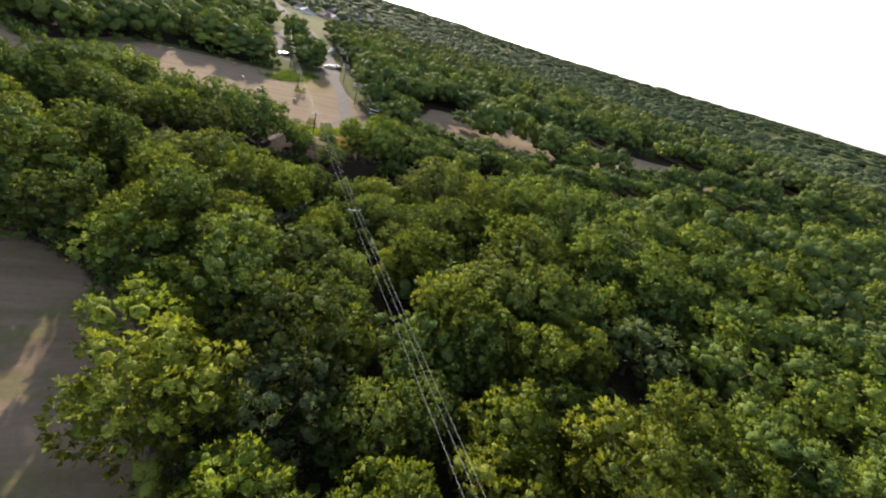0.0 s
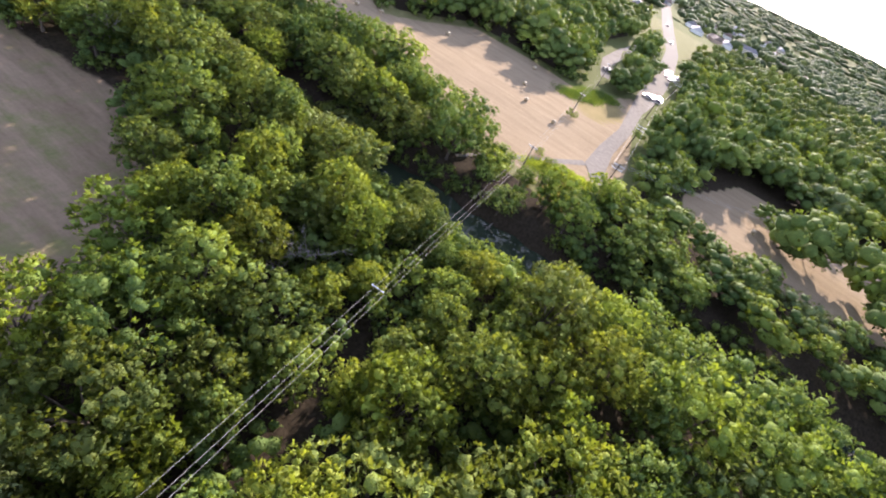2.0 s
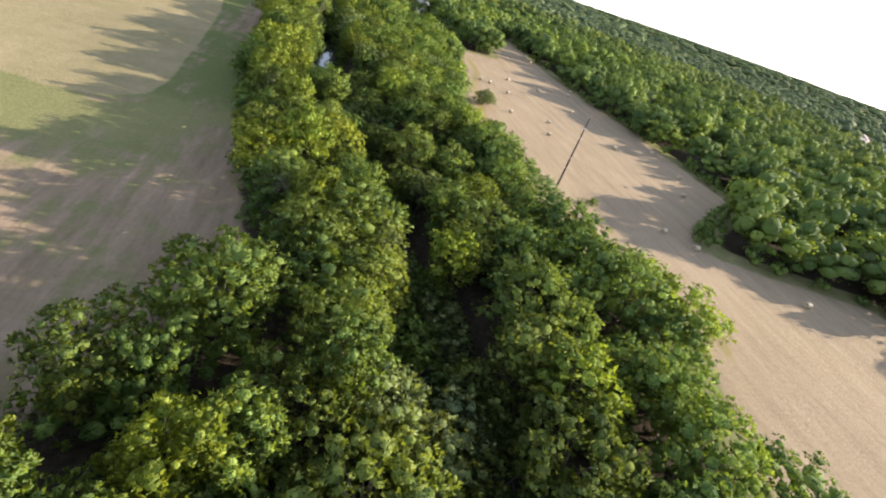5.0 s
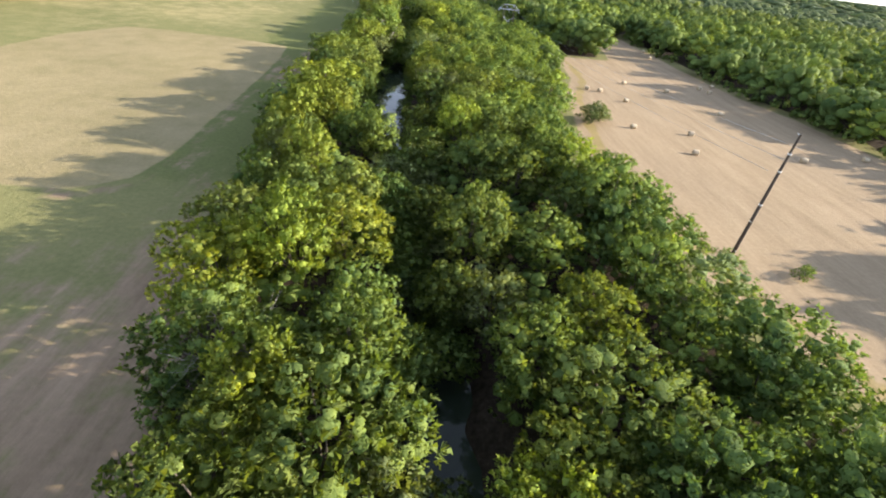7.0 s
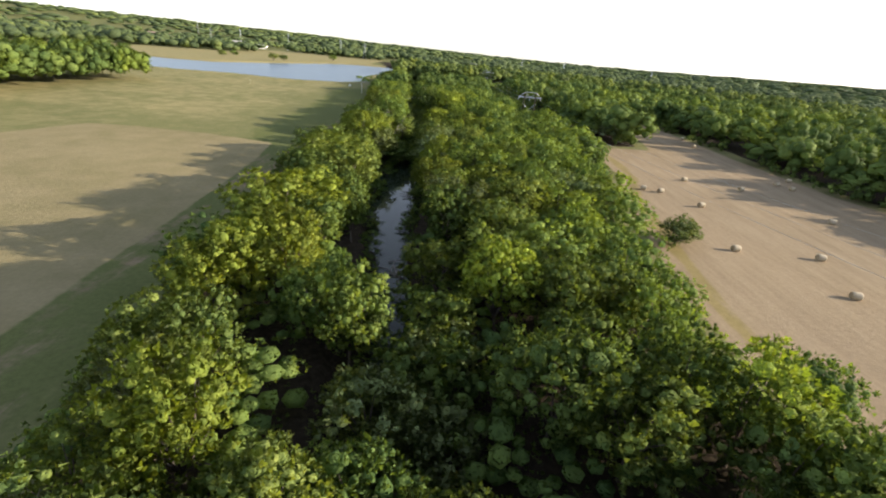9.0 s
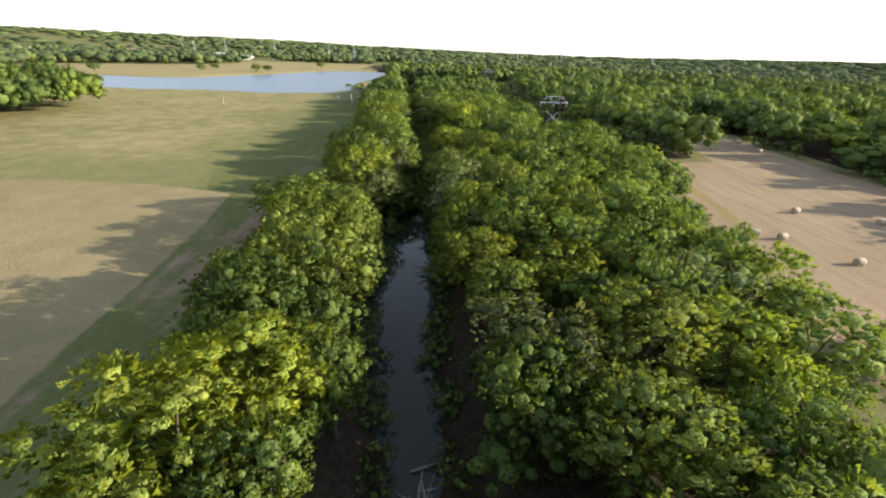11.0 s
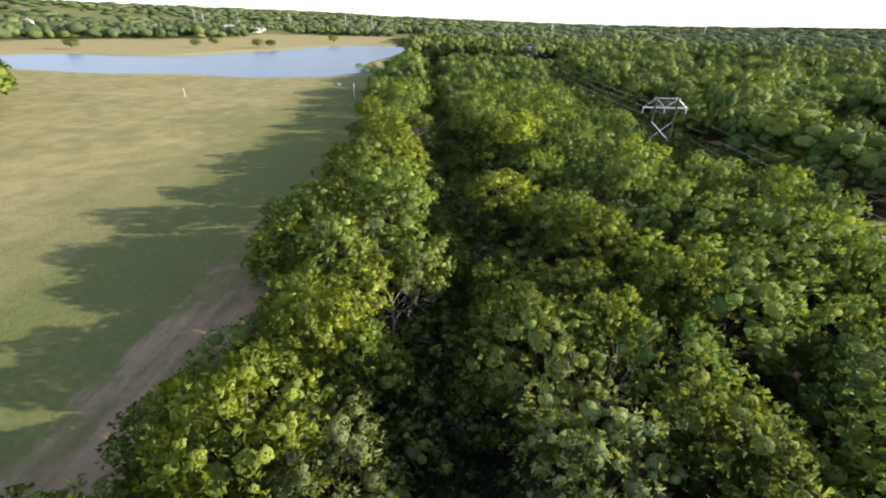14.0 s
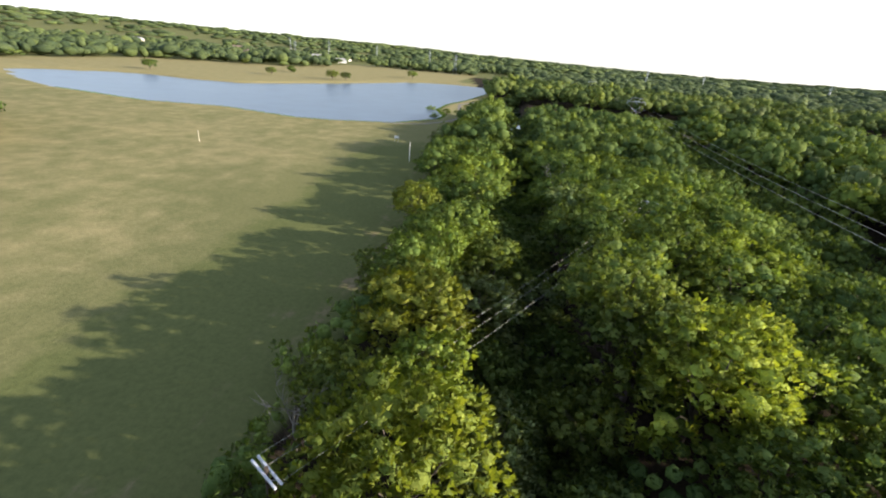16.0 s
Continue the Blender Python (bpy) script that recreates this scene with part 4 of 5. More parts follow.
def far_woods():
    """Woods beyond, too far to tell apart."""
    rng = np.random.default_rng(5)
    V, F, MI, base = [], [], [], 0
    iv, itf = ICO
    bands = [(260, 560, 10.0, 0), (560, 1100, 15, 2), (1100, 2300, 40, 1), (2300, 4500, 110, 1)]
    for r0, r1, step, n in bands:
        x, y = jitter_points(rng, -r1, r1 + 100, -r1 * 0.85, r1 + 100, step)
        x, y = x + rng.normal(0, 0.2, x.shape) * step, y + rng.normal(0, 0.2, y.shape) * step
        dist = np.hypot(x - 60, y - 100)
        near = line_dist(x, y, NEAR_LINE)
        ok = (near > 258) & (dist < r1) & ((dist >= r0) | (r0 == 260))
        head = np.degrees(np.arctan2(x - 40, y - 60))
        ok &= (head > -75) & (head < 168)
        forest = (signed(x, y, CORRIDOR) > 3) | (signed(x, y, EAST_WOOD) > 3) | (dist > 560)
        meadow = in_poly(x, y, FAR_MEADOW)
        shore_wood = in_poly(x, y, [(-900, 100), (-330, 420), (-335, 600), (-215, 705), (-225, 860), (-60, 870), (-60, 1000), (-900, 1000)])
        forest = np.where((x < 10) & (y > 100) & (dist < 900), shore_wood, forest)
        ok &= forest & ~meadow & (signed(x, y, LAKE_SHORE) < -4) & (signed(x, y, LAKE2) < -4) & (signed(x, y, POWER_LANE) < 0)
        ok &= line_dist(x, y, ROAD) > 16
        open_ground = np.array([noise.noise(Vector((a * 0.006, b * 0.006, 3))) for a, b in zip(x, y)])
        suburb = ((x > 480) & (y > -130) & (y < 380) & (x < 1150)) | ((y > 780) & (x < -220) & (y < 1500))
        ok &= (open_ground < 0.40) & (~suburb | (rng.uniform(size=x.shape) < 0.42))
        x, y = x[ok], y[ok]
        z = terrain(x, y)
        k = len(x)
        if n == 0:
            outer = Woods()
            for a, b, c in zip(x, y, z):
                r = rng.uniform(0.95, 1.75)
                outer.add(KINDS[rng.choice(4, p=[0.45, 0.12, 0.38, 0.05])], 5, int(rng.integers(0, 3)), Matrix.LocRotScale((a, b, c), Euler((0, 0, rng.uniform(0, 6.28))), (r, r, rng.uniform(0.55, 1.25))), False)
            outer.finish("outer_woods", "green broadleaf woods beyond the fields")
            continue
        sc = rng.uniform(0.65, 1.85, k) * step / 8.5 * (0.8 if step > 10 else 1.0)
        hh = rng.uniform(3.4, 6.8, k)
        off = rng.normal(0, 0.36, (k, n, 3)) * (4.6 * sc)[:, None, None]
        off[..., 2] = rng.uniform(-0.25, 0.35, (k, n)) * hh[:, None]
        cen = np.stack([x, y, z + hh], -1)[:, None] + off
        rad = np.stack([4.3 * sc, 4.3 * sc, hh], -1)[:, None] * rng.uniform(0.55, 0.95, (k, n, 1))
        v = (cen[:, :, None] + iv[None, None] * rad[:, :, None] * rng.uniform(0.72, 1.2, (k, n, len(iv), 1))).reshape(-1, 3)
        V.append(v)
        F.append((itf[None] + (np.arange(k * n) * len(iv))[:, None, None]).reshape(-1, 3) + base)
        MI.append(np.repeat(rng.choice(3, k, p=[0.5, 0.3, 0.2]), n * len(itf)).astype(np.int32))
        base += len(v)
    me = quick_mesh("far_woods", np.concatenate(V), np.concatenate(F), 3)
    me.polygons.foreach_set("use_smooth", np.ones(len(me.polygons), bool))
    for m in (FAR_LEAF, FAR_WOOD, FAR_LEAF):
        me.materials.append(m)
    me.polygons.foreach_set("material_index", np.concatenate(MI))
    return tagged(new("far_woods", me), "distant dark green woods reaching the horizon", "woods", kind="stuff")


far_woods()


# ---- bales, poles, wires, pylons ----
def hay_materials():
    m, nt, p = mat("net_wrapped_hay")
    c = nt.nodes.new("ShaderNodeTexCoord").outputs["Object"]
    n = noise_tex(nt, 9.0, 5, 0.7, c)
    nt.links.new(ramp(nt, n, [(0.3, (0.36, 0.29, 0.19)), (0.7, (0.52, 0.44, 0.31))]), p.inputs["Base Color"])
    p.inputs["Roughness"].default_value = 0.85
    bump(nt, p, n, 0.5, 0.04)
    e, nt, p = mat("cut_hay_end")
    c = nt.nodes.new("ShaderNodeTexCoord").outputs["Object"]
    w = nt.nodes.new("ShaderNodeTexWave")
    w.wave_type = "RINGS"
    w.rings_direction = "X"
    w.inputs["Scale"].default_value, w.inputs["Distortion"].default_value = 5.0, 3.0
    nt.links.new(c, w.inputs["Vector"])
    nt.links.new(ramp(nt, w.outputs["Fac"], [(0.2, (0.27, 0.20, 0.11)), (0.8, (0.48, 0.38, 0.23))]), p.inputs["Base Color"])
    p.inputs["Roughness"].default_value = 1.0
    bump(nt, p, w.outputs["Fac"], 0.5, 0.04)
    return m, e


HAY, HAY_END = hay_materials()


def bale():
    e = root("hay_bale")
    rng = np.random.default_rng(3)
    prof = [(-0.75, 0.60), (-0.70, 0.67), (-0.4, 0.70), (0.0, 0.69), (0.4, 0.70), (0.70, 0.67), (0.75, 0.60)]
    bm = bmesh.new()
    rings = []
    for x, r in prof:
        rings.append([bm.verts.new((x, r * math.cos(k * math.tau / 24) * (1.03 if math.sin(k * math.tau / 24) < -0.7 else 1) + rng.normal(0, 0.008),
                                    0.66 + max(-0.68, r * math.sin(k * math.tau / 24)) + rng.normal(0, 0.006))) for k in range(24)])
    for a, b in zip(rings, rings[1:]):
        for k in range(24):
            f = bm.faces.new((a[k], a[(k + 1) % 24], b[(k + 1) % 24], b[k]))
            f.smooth = True
    bmesh.ops.recalc_face_normals(bm, faces=bm.faces)
    part("wrapped_side", bm, HAY, e, "cream net wrap")
    for s in (-1, 1):
        bm = bmesh.new()
        outer = [bm.verts.new((s * 0.75, 0.60 * math.cos(k * math.tau / 24), 0.66 + 0.60 * math.sin(k * math.tau / 24))) for k in range(24)]
        inner = [bm.verts.new((s * 0.79, 0.3 * math.cos(k * math.tau / 24), 0.66 + 0.3 * math.sin(k * math.tau / 24))) for k in range(24)]
        mid = bm.verts.new((s * 0.77, 0, 0.66))
        for k in range(24):
            bm.faces.new((outer[k], outer[(k + 1) % 24], inner[(k + 1) % 24], inner[k]))
            bm.faces.new((inner[k], inner[(k + 1) % 24], mid))
        bmesh.ops.recalc_face_normals(bm, faces=bm.faces)
        part("hay_end", bm, HAY_END, e, "rough cut hay in rings")
    return tagged(e, "round hay bale in cream net wrap on stubble", "hay bale", "hay bales on the field")


BALES = [(112, -10), (145, 0.5), (148, 11), (160, 17), (180, 22), (162, 48), (141, 69), (146, 63.5), (129.5, 39.5), (165, 93), (174, 107), (176, 126), (158, 121.5), (156, 153.5),
         (173, 191), (150, 175.5), (165.5, 185), (125.5, 166.5), (114, 157), (132.5, 119.5), (138, 133), (124, 133.5), (130.5, 157.5), (137.5, 180), (167, 181), (173, 256), (113, 77),
         (155, -58), (160, -114), (166, -108), (128.5, -47), (122, 168), (170, 240)]
proto_bale = bale()
brng = random.Random(4)
for i, (x, y) in enumerate(BALES):
    m = pose(x, y, float(terrain(x, y)) - 0.02, 0, 0, brng.uniform(-18, 18)) @ Matrix.Scale(0.9, 4)
    if i == 0:
        proto_bale.matrix_basis = m
    else:
        copy_thing(proto_bale, m)


def catenary(a, b, sag, n=14):
    a, b = Vector(a), Vector(b)
    return [a.lerp(b, k / n) - Vector((0, 0, sag * 4 * (k / n) * (1 - k / n))) for k in range(n + 1)]


def cable(a, b, sag=0.6, r=0.015):
    pts = catenary(a, b, sag)
    ob = part("power_cable", tube(pts, [r] * len(pts), 5), CABLE, None)
    return tagged(ob, "thin grey overhead power cable strung between poles", "cable", "overhead power cables")


def utility_pole(x, y, h, yaw, arms=1, arm_len=2.4, arm_mat=None, z_arm=None, label="dark weathered wooden utility pole with a crossarm", double=False):
    e = root("utility_pole", pose(x, y, float(terrain(x, y)), 0, 0, yaw))
    part("pole", tube([(0, 0, -0.5), (0, 0, h * 0.5), (0, 0, h)], [0.17, 0.14, 0.11], 10), POLEWOOD, e)
    ends = []
    for k in range(arms):
        za = (z_arm if z_arm is not None else h - 0.35) - 0.9 * k
        for side in ((-1, 1) if double else (1,)):
            part("crossarm", box(0.12 if double else 0.10, arm_len, 0.13, (0.17 * side, 0, za), bevel=0.012), arm_mat or GREYARM, e, "grey weathered timber crossarm")
        for f in () if double else (-0.46, -0.2, 0.2, 0.46) if arms == 1 else (-0.46, 0.46):
            bm = tube([(0, f * arm_len, za + 0.06), (0, f * arm_len, za + 0.14), (0, f * arm_len, za + 0.2), (0, f * arm_len, za + 0.3)], [0.03, 0.08, 0.055, 0.03], 8)
            part("insulator", bm, PORCELAIN, e, "pale porcelain insulator")
    if arms:
        for s in (-1, 1):
            part("arm_brace", tube([(0.1, 0, (z_arm or h - 0.35) - 0.7), (0.1, s * arm_len * 0.3, (z_arm or h - 0.35) - 0.05)], [0.02, 0.02], 5), STEEL, e)
    return tagged(e, label, "utility pole")


# single tall pole on the hay field
tall = root("utility_pole", pose(116.4, 77.5, float(terrain(116.4, 77.5)), 0, 0, 0))
part("pole", tube([(0, 0, -0.6), (0.02, 0, 6), (0, 0.02, 12), (0, 0, 17.6)], [0.24, 0.21, 0.17, 0.12], 12), POLEWOOD, tall)
for zz in (13.2, 8.9, 15.3, 6.6):
    part("band", tube([(0, 0, zz - 0.07), (0, 0, zz + 0.07)], [0.20, 0.20], 12), STEEL, tall, "galvanised pole band")
part("marker_tag", box(0.03, 0.16, 0.2, (0.0, -0.235, 2.3), bevel=0.006), PORCELAIN, tall, "small white tag")
part("top_bracket", box(0.08, 0.5, 0.08, (0, 0.2, 17.5), bevel=0.01), STEEL, tall)
tagged(tall, "tall bare dark brown wooden pole standing on hay stubble", "utility pole")

# line over the creek
utility_pole(110.6, -4.7, 6.0, 5, arm_len=2.0)
utility_pole(161.5, 0.2, 6.2, 5, arm_len=2.0)
utility_pole(204, 4, 8.4, 5, arm_len=2.0)
utility_pole(297, 9, 9.0, 5, arm_len=2.0)
for o in (-0.92, -0.4, 0.4):
    cable((110.6, -4.7 + o, 5.95), (161.5, 0.2 + o, 6.15), 0.8)
    cable((161.5, 0.2 + o, 6.15), (204, 4 + o, 8.3), 0.6)
    cable((204, 4 + o, 8.3), (297, 9 + o, 8.9), 1.0)
    cable((110.6, -4.7 + o, 5.95), (-22, -14.5 + o, 12.0), 0.75)
utility_pole(-22, -14.5, 12.1, 4, arm_len=2.0)
sp = root("cable_spacer", pose(54.3, -8.9, 8.0, 0, 0, 4))
part("spacer_bar", box(0.07, 1.5, 0.07, (0, 0, 0.02), bevel=0.01), GREYARM, sp)
for o in (-0.7, 0.0, 0.7):
    part("clamp", box(0.16, 0.08, 0.16, (0, o, 0.06), bevel=0.01), PORCELAIN, sp)
tagged(sp, "pale spacer clamped across overhead cables", "cable spacer")

# line along the lane
ROADPOLES = [(124.5, -20.5, 7.4), (160, -19, 7.4), (198, -17.5, 7.6), (245, -19.5, 7.8), (300, -17, 8)]
for x, y, h in ROADPOLES:
    utility_pole(x, y, h, 4, arms=2, arm_len=2.6, label="dark wooden utility pole with two pale crossarms")
for (x0, y0, h0), (x1, y1, h1) in zip(ROADPOLES, ROADPOLES[1:]):
    for o, dz in ((-1.2, -0.1), (1.2, -0.1), (-1.2, -1.0), (1.2, -1.0)):
        cable((x0, y0 + o, h0 + dz), (x1, y1 + o, h1 + dz), 0.5)
# line southwards over the second field
utility_pole(158, -72, 8.5, 80, arms=1, arm_len=2.4)
for o in (-1.0, 0.0, 1.0):
    cable((124.5 + o, -20.5, 7.3), (158 + o, -72, 8.45), 1.0)
    cable((158 + o, -72, 8.45), (180 + o, -150, 9.0), 1.0)

# double-armed pole in the trees and its wires
utility_pole(47.3, 224.4, 8.5, 62, arm_len=2.3, z_arm=8.2, double=True, label="wooden utility pole with paired grey crossarms among trees")
utility_pole(76, 283, 9.2, 62, arm_len=2.4)
for o in (-1.1, 0.2, 1.1):
    d = Vector((-0.86, 0.5, 0)).normalized() * o
    cable((47.3 + d.x, 224.4 + d.y, 8.45), (76 + d.x, 283 + d.y, 9.0), 0.9, 0.01)


def pylon(x, y, yaw=3):
    e = root("transmission_tower", pose(x, y, float(terrain(x, y)), 0, 0, yaw))
    w, za, zt = 2.3, 11.5, 13.4
    for s in (-1, 1):
        part("pole", tube([(s * w, 0, -0.6), (s * w, 0, 7), (s * w, 0, zt)], [0.24, 0.2, 0.15], 10), POLEWOOD, e)
        part("knee_brace", tube([(s * w, 0.12, zt - 0.1), (s * 4.6, 0.12, za)], [0.07, 0.07], 6), STEEL, e, "pale steel brace")
        part("knee_brace", tube([(s * w, 0.12, zt - 0.1), (0, 0.12, za)], [0.07, 0.07], 6), STEEL, e, "pale steel brace")
        part("cross_brace", tube([(-s * w, -0.18 * s, 8.6), (s * w, -0.18 * s, 4.6)], [0.08, 0.08], 6), GREYARM, e, "pale timber brace")
    part("crossarm", box(9.5, 0.2, 0.28, (0, 0.14, za), bevel=0.02), STEEL, e, "pale grey crossarm")
    part("top_bar", box(5.6, 0.12, 0.14, (0, 0.1, zt), bevel=0.02), STEEL, e)
    for s in (-4.55, 0, 4.55):
        zs = [za - 0.1 - 0.12 * k for k in range(10)]
        part("insulator_string", tube([(s, 0.14, z) for z in zs], [0.05 if k % 2 else 0.13 for k in range(10)], 8), PORCELAIN, e, "white insulator string")
    return tagged(e, "wooden two-pole transmission tower with pale crossarm and braces", "transmission tower", "transmission towers on the power lane")


TOWERS = [(106.7, 256.7), (104, 475), (100, 720)]
for tx, ty in TOWERS:
    pylon(tx, ty)
for o in (-4.55, 0, 4.55):
    cable((106.7 + o, 256.7, 10.2), (104 + o, 475, 10.2), 2.2, 0.028)
    cable((106.7 + o, 256.7, 10.2), (116.4 + o * 0.3, 77.5, 14.5 + o * 0.3), 2.6, 0.022)
    cable((104 + o, 475, 10.2), (100 + o, 720, 10.2), 2.5, 0.02)


# ---- dead trees, bushes, weeds ----
def dead_tree(x, y, h, seed):
    rng = np.random.default_rng(seed)
    e = root("dead_tree", pose(x, y, max(float(terrain(x, y)), -2.6), 0, 0, rng.uniform(0, 360)))
    part("trunk", tube([(0, 0, -0.4), (0.1, 0, h * 0.3), (0.05, 0.1, h * 0.55)], [0.16, 0.12, 0.07], 7), DEADWOOD, e)
    top = Vector((0.05, 0.1, h * 0.55))
    for k in range(8):
        bm = bmesh.new()
        a = rng.uniform(0, 6.28)
        d = Vector((math.cos(a), math.sin(a), rng.uniform(0.5, 1.4))).normalized()
        start = Vector((0.05, 0.05, h * rng.uniform(0.3, 0.55)))
        length = h * rng.uniform(0.3, 0.5)
        pts = [start + d * length * u + Vector(rng.normal(0, 0.12, 3)) * u for u in (0, 0.35, 0.7, 1)]
        pts[0] = start
        tube(pts, [0.045, 0.032, 0.02, 0.008], 5, bm)
        for q in range(12):
            p0 = pts[1 + q % 3]
            d2 = (d + Vector(rng.normal(0, 0.6, 3))).normalized()
            tube([p0, p0 + d2 * length * 0.2, p0 + d2 * length * 0.38 + Vector(rng.normal(0, 0.1, 3))], [0.018, 0.012, 0.006], 4, bm)
        part("branch", bm, DEADWOOD, e)
    return tagged(e, "bare grey dead tree with forked twigs among leafy trees", "dead tree", "dead trees")


for i, (x, y, h) in enumerate([(44, 232, 7.5), (63.5, 52, 9.8), (55, 1, 8.5), (51, 3, 8), (59, 192, 9), (74, 179, 9.5), (62, 303, 10.5), (65, 5, 8.5), (53, 200, 10), (80, 215, 8.5), (83, 217, 7.5)]):
    dead_tree(x, y, h, i + 40)

for i, (x, y, s) in enumerate([(156.5, -1, 0.8), (125, 75.5, 0.55), (126.5, 76.5, 0.5), (120, -8, 0.7), (122, -4.5, 0.6), (6, 424, 1.1), (10, 432, 1.0), (-3, 452, 1.2)]):
    tree_thing("bush", i % 4, Matrix.LocRotScale((x, y, float(terrain(x, y))), Euler((0, 0, i * 1.3)), (s, s, s * 0.95)), "bushes beside the fields")
for i, (x, y, s) in enumerate([(-229, 500, 0.95), (-166, 556, 0.8), (-179, 608, 0.7), (-117, 566, 0.95), (-110, 576, 0.85), (-83, 679, 1.0), (-172, 600, 0.5), (-250, 640, 0.8)]):
    tree_thing(("oak", "elm")[i % 2], i % 4, Matrix.LocRotScale((x, y, float(terrain(x, y))), Euler((0, 0, i * 1.3)), (s * 1.1, s * 1.1, s * 0.72)), "trees on the far lake meadow")


for x, y, s in ((113.5, 133.5, 0.85), (116.5, 136, 0.62)):
    tree_thing("willow", 1, Matrix.LocRotScale((x, y, float(terrain(x, y)) - 0.5), Euler((0, 0, x)), (s, s, s * 0.58)), "shrubs at the hay field's edge")


def weeds(name, line, half, count, height, material, label, seed=1):
    """Tufts of blades along a line."""
    rng = np.random.default_rng(seed)
    pts, = resample(line, 1.0)
    p = np.array(pts)[rng.integers(0, len(pts), count)] + rng.normal(0, half, (count, 2))
    z = terrain(p[:, 0], p[:, 1])
    base = np.stack([p[:, 0], p[:, 1], z], -1)
    a = rng.uniform(0, 6.28, count)
    side = np.stack([np.cos(a), np.sin(a), np.zeros(count)], -1) * rng.uniform(0.06, 0.16, (count, 1))
    tip = base + np.stack([rng.normal(0, 0.25, count), rng.normal(0, 0.25, count), height * rng.uniform(0.5, 1.2, count)], -1)
    v = np.stack([base - side, base + side, tip], 1).reshape(-1, 3)
    me = quick_mesh(name, v, np.arange(len(v)).reshape(-1, 3), 3)
    return tagged(part(name, me, material, None), label, "weeds", kind="stuff")


STRAW = leaf_material("dry_grass", (0.26, 0.19, 0.09), (0.38, 0.29, 0.15), (0.5, 0.40, 0.22), 0.2)
weeds("lane_weeds", [(116, -5), (119, -9), (122, -15), (122, -21)], 1.4, 9000, 0.5, LEAF["pecan"], "bright green weeds beside the gravel track")
weeds("hedge_weeds", [(176, 8), (183, 2), (190, 2), (196, -4)], 2.2, 9000, 0.9, LEAF["oak"], "dark green weeds along the hay field's edge", 2)
weeds("bank_grass", [(110, -14), (114, -16), (118, -20), (122, -24)], 2.0, 9000, 0.6, STRAW, "tall dry tan grass on the creek bank", 3)
weeds("shore_reeds", LAKE_SHORE[2:14], 0.8, 16000, 0.8, LEAF["oak"], "dark green reeds along the lake shore", 4)


# ---- creek and meadow details ----
def log_jam(x, y, n, seed):
    rng = np.random.default_rng(seed)
    e = root("log_jam", pose(x, y, -2.7))
    for k in range(n):
        a, L = rng.uniform(0, 3.14), rng.uniform(1.2, 3.6)
        c = Vector((rng.normal(0, 1.1), rng.normal(0, 1.5), rng.uniform(-0.02, 0.25)))
        d = Vector((math.cos(a), math.sin(a), rng.normal(0, 0.08))) * L / 2
        r = rng.uniform(0.05, 0.14)
        part("log", tube([c - d, c + Vector(rng.normal(0, 0.06, 3)), c + d], [r, r * 0.9, r * 0.5], 7), DEADWOOD, e)
    return tagged(e, "pile of grey driftwood logs lying in the creek", "driftwood")


log_jam(69.3, 120.5, 16, 1)
log_jam(67.5, 157, 8, 2)
log_jam(90.2, -8.0, 3, 3)
log_jam(76, 172, 7, 4)

lamp_post = root("meadow_post", pose(24, 324.5, float(terrain(24, 324.5))))
part("post", tube([(0, 0, -0.4), (0, 0, 4.6), (0, 0, 5.2)], [0.09, 0.075, 0.07], 8), PORCELAIN, lamp_post)
part("cap", box(0.24, 0.24, 0.08, (0, 0, 5.22), bevel=0.02), STEEL, lamp_post)
tagged(lamp_post, "slim pale post standing on mown grass", "post")
post2 = root("meadow_post", pose(-35.5, 317.5, float(terrain(-35.5, 317.5)), 1, 2, 0))
part("post", tube([(0, 0, -0.4), (0, 0, 1.8), (0, 0, 2.9)], [0.09, 0.075, 0.06], 8), simple("bleached_timber", (0.62, 0.55, 0.42), 0.9), post2)
part("cap", box(0.16, 0.16, 0.06, (0, 0, 2.92), bevel=0.02), STEEL, post2)
tagged(post2, "leaning bleached timber post standing on dry grass", "post")
sign = root("white_sign", pose(12, 349, float(terrain(12, 349)), 0, 0, 20))
part("sign_board", box(1.3, 0.06, 0.8, (0, 0, 1.5), bevel=0.01), PORCELAIN, sign)
for s in (-0.5, 0.5):
    part("leg", box(0.09, 0.09, 1.6, (s, 0.075, 0.7), bevel=0.01), GREYARM, sign)
tagged(sign, "small white board on two legs by the mown grass", "sign")


# ---- houses, cars ----
ROOFS = [simple("roof_grey", (0.16, 0.155, 0.16), 0.9, 0, 0.2, 0.7), simple("roof_brown", (0.17, 0.125, 0.10), 0.9, 0, 0.2, 0.7), simple("roof_pale", (0.36, 0.35, 0.34), 0.9, 0, 0.15, 0.7)]
WALLS = [simple("render_white", (0.74, 0.72, 0.68), 0.9, 0, 0.08, 0.6), simple("brick_tan", (0.42, 0.31, 0.23), 0.95, 0, 0.15, 1.5), simple("siding_cream", (0.62, 0.56, 0.46), 0.9, 0, 0.08, 0.6)]
PANE = simple("window_glass", (0.05, 0.06, 0.07), 0.08)
DOORMAT = simple("door_paint", (0.25, 0.12, 0.08), 0.5)


